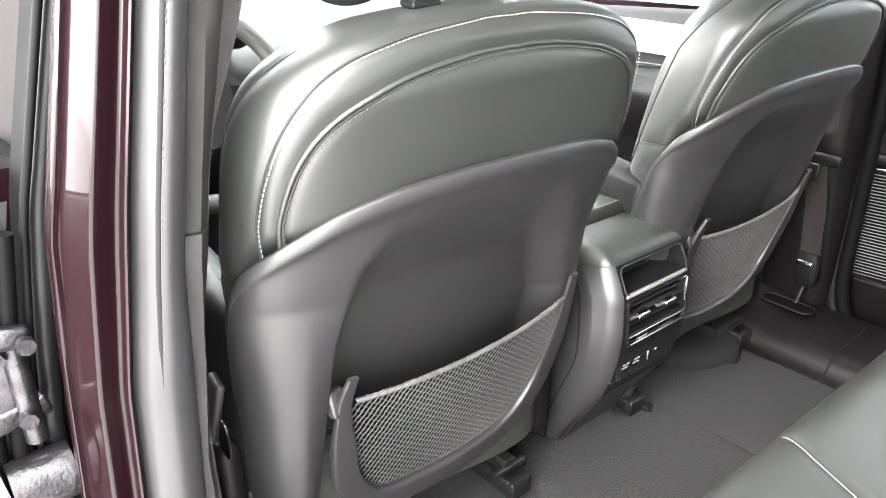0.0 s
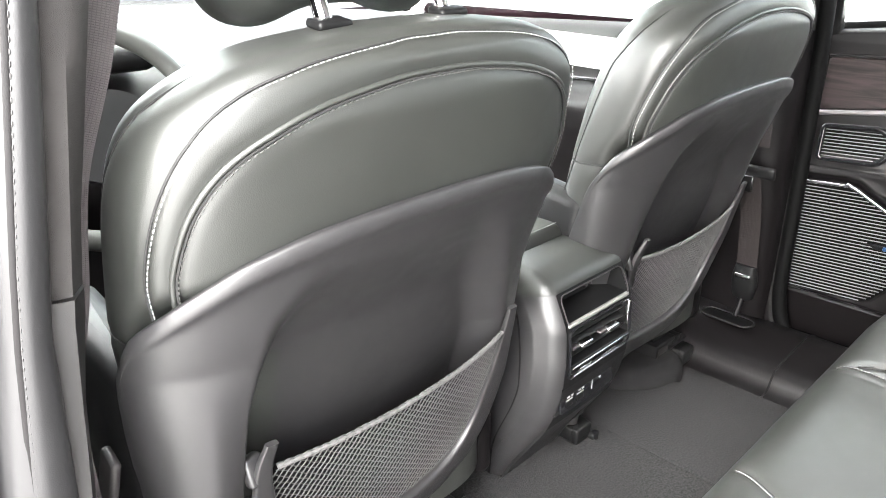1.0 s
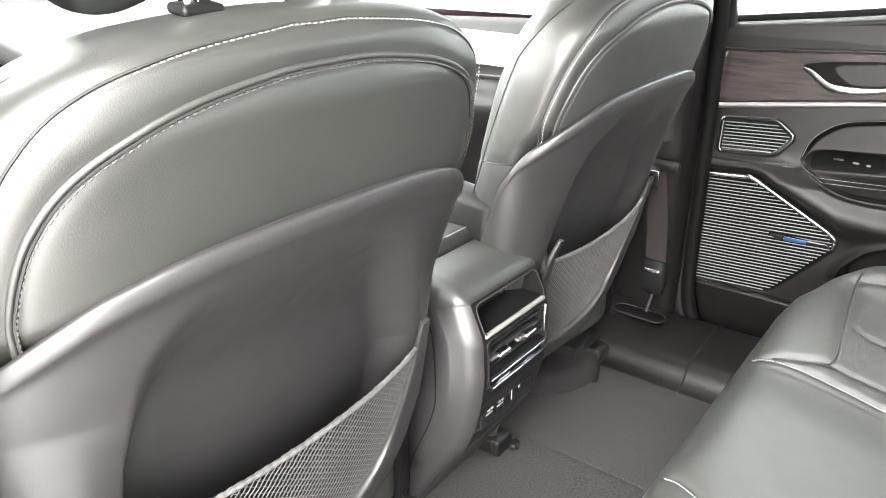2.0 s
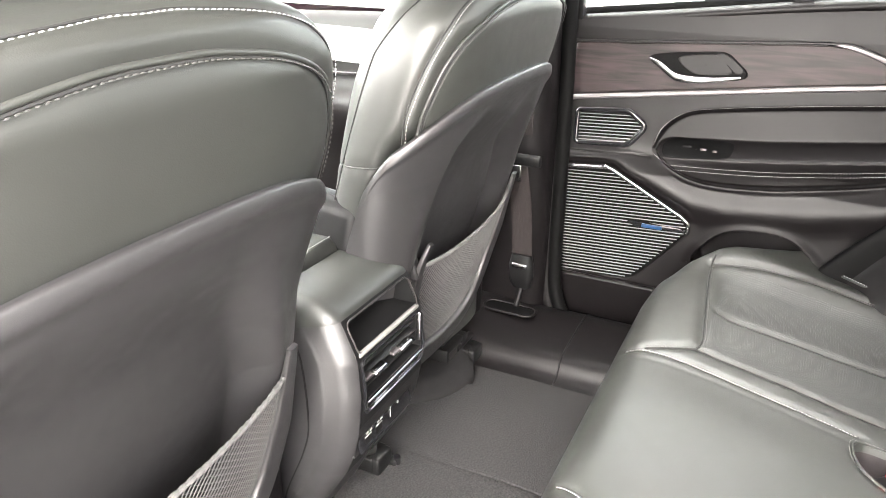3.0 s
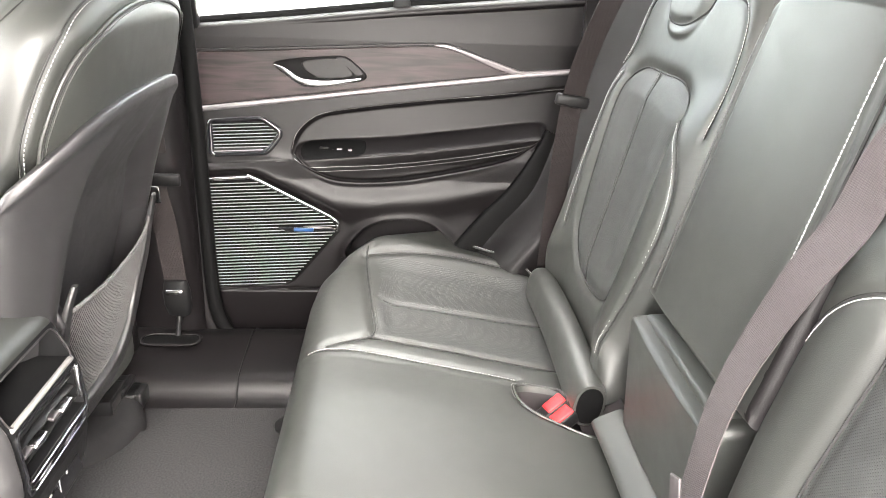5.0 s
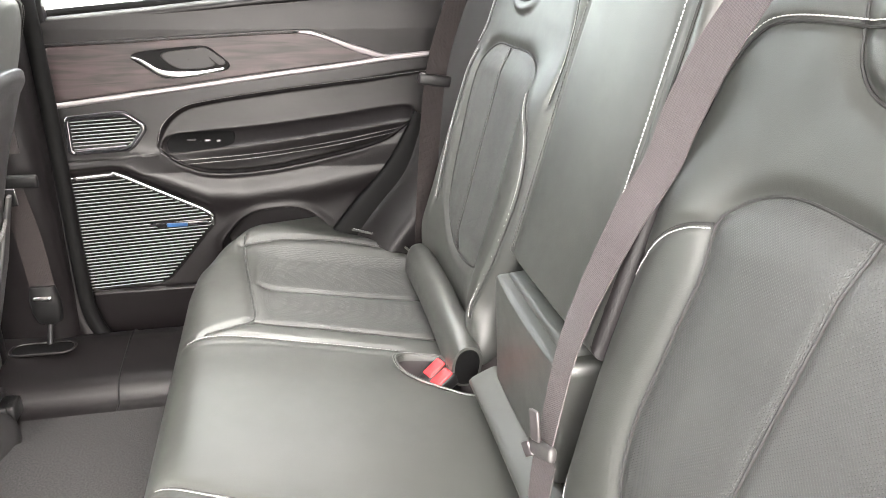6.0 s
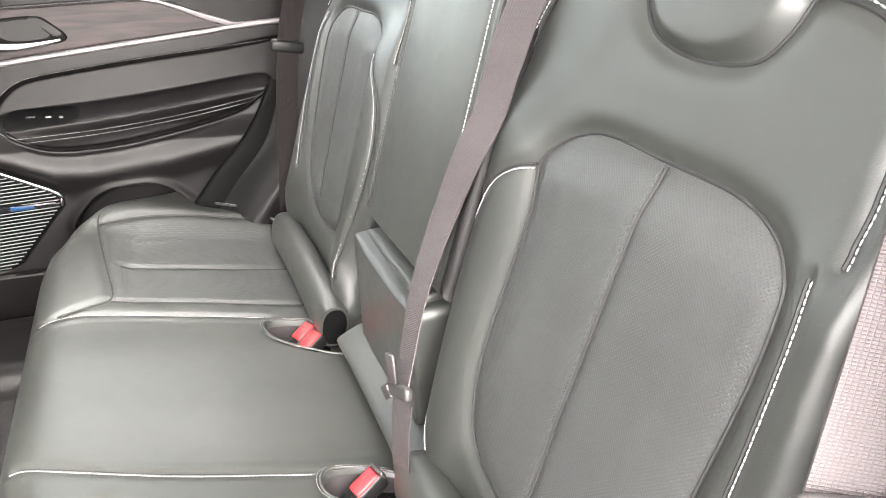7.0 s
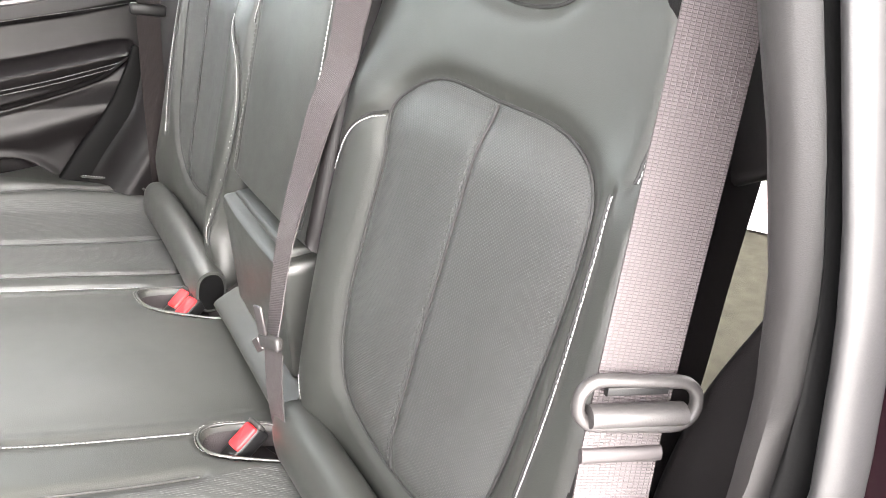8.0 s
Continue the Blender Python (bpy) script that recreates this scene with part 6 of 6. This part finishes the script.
for dx, rr in ((-0.004, 0.008), (-0.024, 0.009)):
    part("lower_seal", sweep(np.stack([XD + dx, np.full(50, 0.088), zl], 1)[zl < 0.84], ring(rr, rr, 10), (1, 0, 0)), BRUBBER, od)
lowz = zl[zl < 0.86]
part("inner_shell", grid(np.array([[(XD[i] - t * 1.05, 0.095 + 0.05 * t + 0.015 * np.sin(t * 9), zl[i]) for t in np.linspace(0, 1, 30)] for i in range(len(lowz))])), TRIM, od)
part("outer_shell", grid(np.array([[(XD[i] + 0.03 - t * 1.05, 0.20 + 0.07 * t, zl[i]) for t in np.linspace(0, 1, 12)] for i in range(len(lowz))])), PAINT, od)
part("door_edge", grid(np.array([[(XD[i] + 0.02 + 0.012 * np.sin(t * 3), 0.10 + 0.10 * t, zl[i]) for t in np.linspace(0, 1, 8)] for i in range(50)])), BRUBBER, od)
part("hinge", merge(block((-0.875, 0.075, 0.70), (0.030, 0.018, 0.10), 0.005, (0, 12, 0)), block((-0.90, 0.07, 0.66), (0.10, 0.014, 0.022), 0.004, (0, -10, 0)), rod((-0.868, 0.066, 0.635), (-0.868, 0.066, 0.735), 0.010, 12)), STEEL, od, "oily steel door hinge")
for q in ((-0.884, 0.062, 0.73), (-0.858, 0.062, 0.735), (-0.872, 0.058, 0.665)):
    part("hinge_bolt", rod(q, (q[0], q[1] - 0.010, q[2]), 0.008, 8), STEEL, od)
part("check_strap", merge(rod((-0.90, 0.075, 0.585), (-0.845, 0.075, 0.585), 0.028, 16), rod((-0.90, 0.075, 0.585), (-0.93, 0.075, 0.58), 0.034, 16)), STEEL, od, "grimy lower hinge barrel")
part("window_rail", block((-1.35, 0.13, 0.845), (0.95, 0.03, 0.03), 0.008), BLACK, od)

# ---- front of the cabin ----
da = thing("dashboard", (0, 1.2, 0.5), "dark dashboard with pale top below the windscreen", "dashboard", kind="structure")
dp = curve([(0.86, 0.30), (0.88, 0.50), (0.84, 0.62), (0.86, 0.73), (0.90, 0.800), (1.0, 0.835), (1.2, 0.85), (1.55, 0.87)], 60)
part("dash_body", grid(np.array([[(x, y + 0.06 * (x / 0.75) ** 2, z - 0.02 * (x / 0.75) ** 2) for x in np.linspace(-0.76, 0.76, 50)] for y, z in dp])), TRIM, da)
part("instrument_hood", block((SX + 0.02, 0.92, 0.86), (0.30, 0.16, 0.05), 0.02), BLACK, da)
part("dash_strip", block((0.25, 0.862, 0.715), (0.9, 0.012, 0.008), 0.003), CHROME, da)
sw = thing("steering_wheel", (SX, 0.72, 0.76), "black leather steering wheel with bright switch spokes", "steering wheel")
wc, wu, wr = np.array([SX, 0.74, 0.76]), unit((0, 0.42, 0.91)), np.array([1.0, 0, 0])
wn_ = np.cross(wr, wu)
wa = np.linspace(0, 2 * np.pi, 90, endpoint=False)
rimw = np.array([wc + 0.185 * (np.cos(a) * wr + np.sin(a) * wu) for a in wa])
part("rim", sweep(rimw, ring(0.016, 0.018, 12), wn_, closed=True), LEATHER, sw)
part("hub", prism(curve([(0.09, 0.03), (0.05, 0.07), (-0.05, 0.07), (-0.09, 0.03), (-0.05, -0.07), (0.05, -0.07)], 40, True), wc, wr, wu, -wn_, 0.03, 0.012), BLACK, sw)
for sd in (-1, 1):
    part("spoke", prism(np.array([(sd * 0.07, 0.03), (sd * 0.175, 0.015), (sd * 0.175, -0.02), (sd * 0.07, -0.03)]), wc, wr, wu, -wn_, 0.02, 0.004), GLOSS, sw)
    part("spoke_trim", tube(curve([wc + sd * 0.075 * wr + 0.03 * wu - wn_ * 0.022, wc + sd * 0.12 * wr + 0.028 * wu - wn_ * 0.022, wc + sd * 0.168 * wr + 0.012 * wu - wn_ * 0.02], 14), 0.004, 6), BRIGHT, sw)
part("rim_stitching", stitches(np.array([wc + 0.171 * (np.cos(a) * wr + np.sin(a) * wu) + wn_ * 0.006 * sd for a in wa]), -wn_, 0.006, 0.004, 0.0008), THREAD, sw, kind="stuff")

fd = thing("front_door", (0.76, 0.7, 0.2), "closed front passenger door with pale inlay and chrome line", "car door")
fz = curve([(0.80, 0.15), (0.765, 0.28), (0.755, 0.50), (0.72, 0.60), (0.715, 0.66), (0.755, 0.70), (0.765, 0.80), (0.775, 0.845), (0.80, 0.862)], 60)
part("door_panel", grid(np.array([[(x, y, z + 0.03 * (0.4 - y)) for y in np.linspace(0.20, 1.25, 30)] for x, z in fz])), TRIM, fd)
part("pale_inlay", grid(np.array([[(np.interp(z, [0.72, 0.82], [0.752, 0.762]), y, z + 0.03 * (0.4 - y) + 0.03 * np.sin((y - 0.3) * 2)) for y in np.linspace(0.22, 1.1, 30)] for z in np.linspace(0.735, 0.815, 8)])), LIGHTWALL, fd, "pale grey brushed inlay")
part("chrome_strip", sweep(np.array([(0.750, y, 0.722 + 0.03 * (0.4 - y)) for y in np.linspace(0.22, 1.2, 20)]), ring(0.005, n=6), (0, 0, 1)), CHROME, fd)
fp = part("window_pane", prism([(0.22, 0.86), (1.25, 0.84), (0.85, 1.2), (0.5, 1.38), (0.22, 1.38)], (0.80, 0, 0), (0, 1, 0), (0, 0, 1), (-0.05, 0, 0), 0.08), PANE, fd)
fp.visible_shadow = False
fd2 = thing("front_door", (-0.80, 0.7, 0.2), "closed front driver door with dark trim", "car door")
part("door_panel", grid(np.array([[(-x - 0.02, y, z) for y in np.linspace(0.22, 1.25, 30)] for x, z in fz])), TRIM, fd2)
part("outer_skin", prism(rect(0.22, 1.3, 0.0, 0.86), (-0.87, 0, 0), (0, 1, 0), (0, 0, 1), (-1, 0, 0), 0.03, 0.006), PAINT, fd2)
part("door_mirror", block((-1.00, 1.05, 0.93), (0.20, 0.10, 0.14), 0.04), BLACK, fd2)
part("outer_skin", prism(rect(0.2, 1.3, 0.0, 0.86), (0.86, 0, 0), (0, 1, 0), (0, 0, 1), (1, 0, 0), 0.03, 0.006), PAINT, fd)
bn = plate("bonnet", rect(-0.8, 0.8, 1.45, 2.6), "z", 0.80, 0.05, PAINT, "dark plum car bonnet ahead of the windscreen", "bonnet")
plate("bulkhead", rect(-0.80, 0.80, -0.2, 0.80), "y", 1.52, 0.05, BLACK, "black bulkhead ahead of the dashboard", "bulkhead")
for sgn in (-1, 1):
    plate("front_wing", rect(1.3, 2.6, 0.0, 0.80), "x", sgn * 0.80, sgn * 0.05, PAINT, "dark plum front wing beneath the bonnet", "wing")
plate("front_end", rect(-0.79, 0.79, 0.0, 0.79), "y", 2.55, 0.06, PAINT, "dark plum front end of the car", "front end")
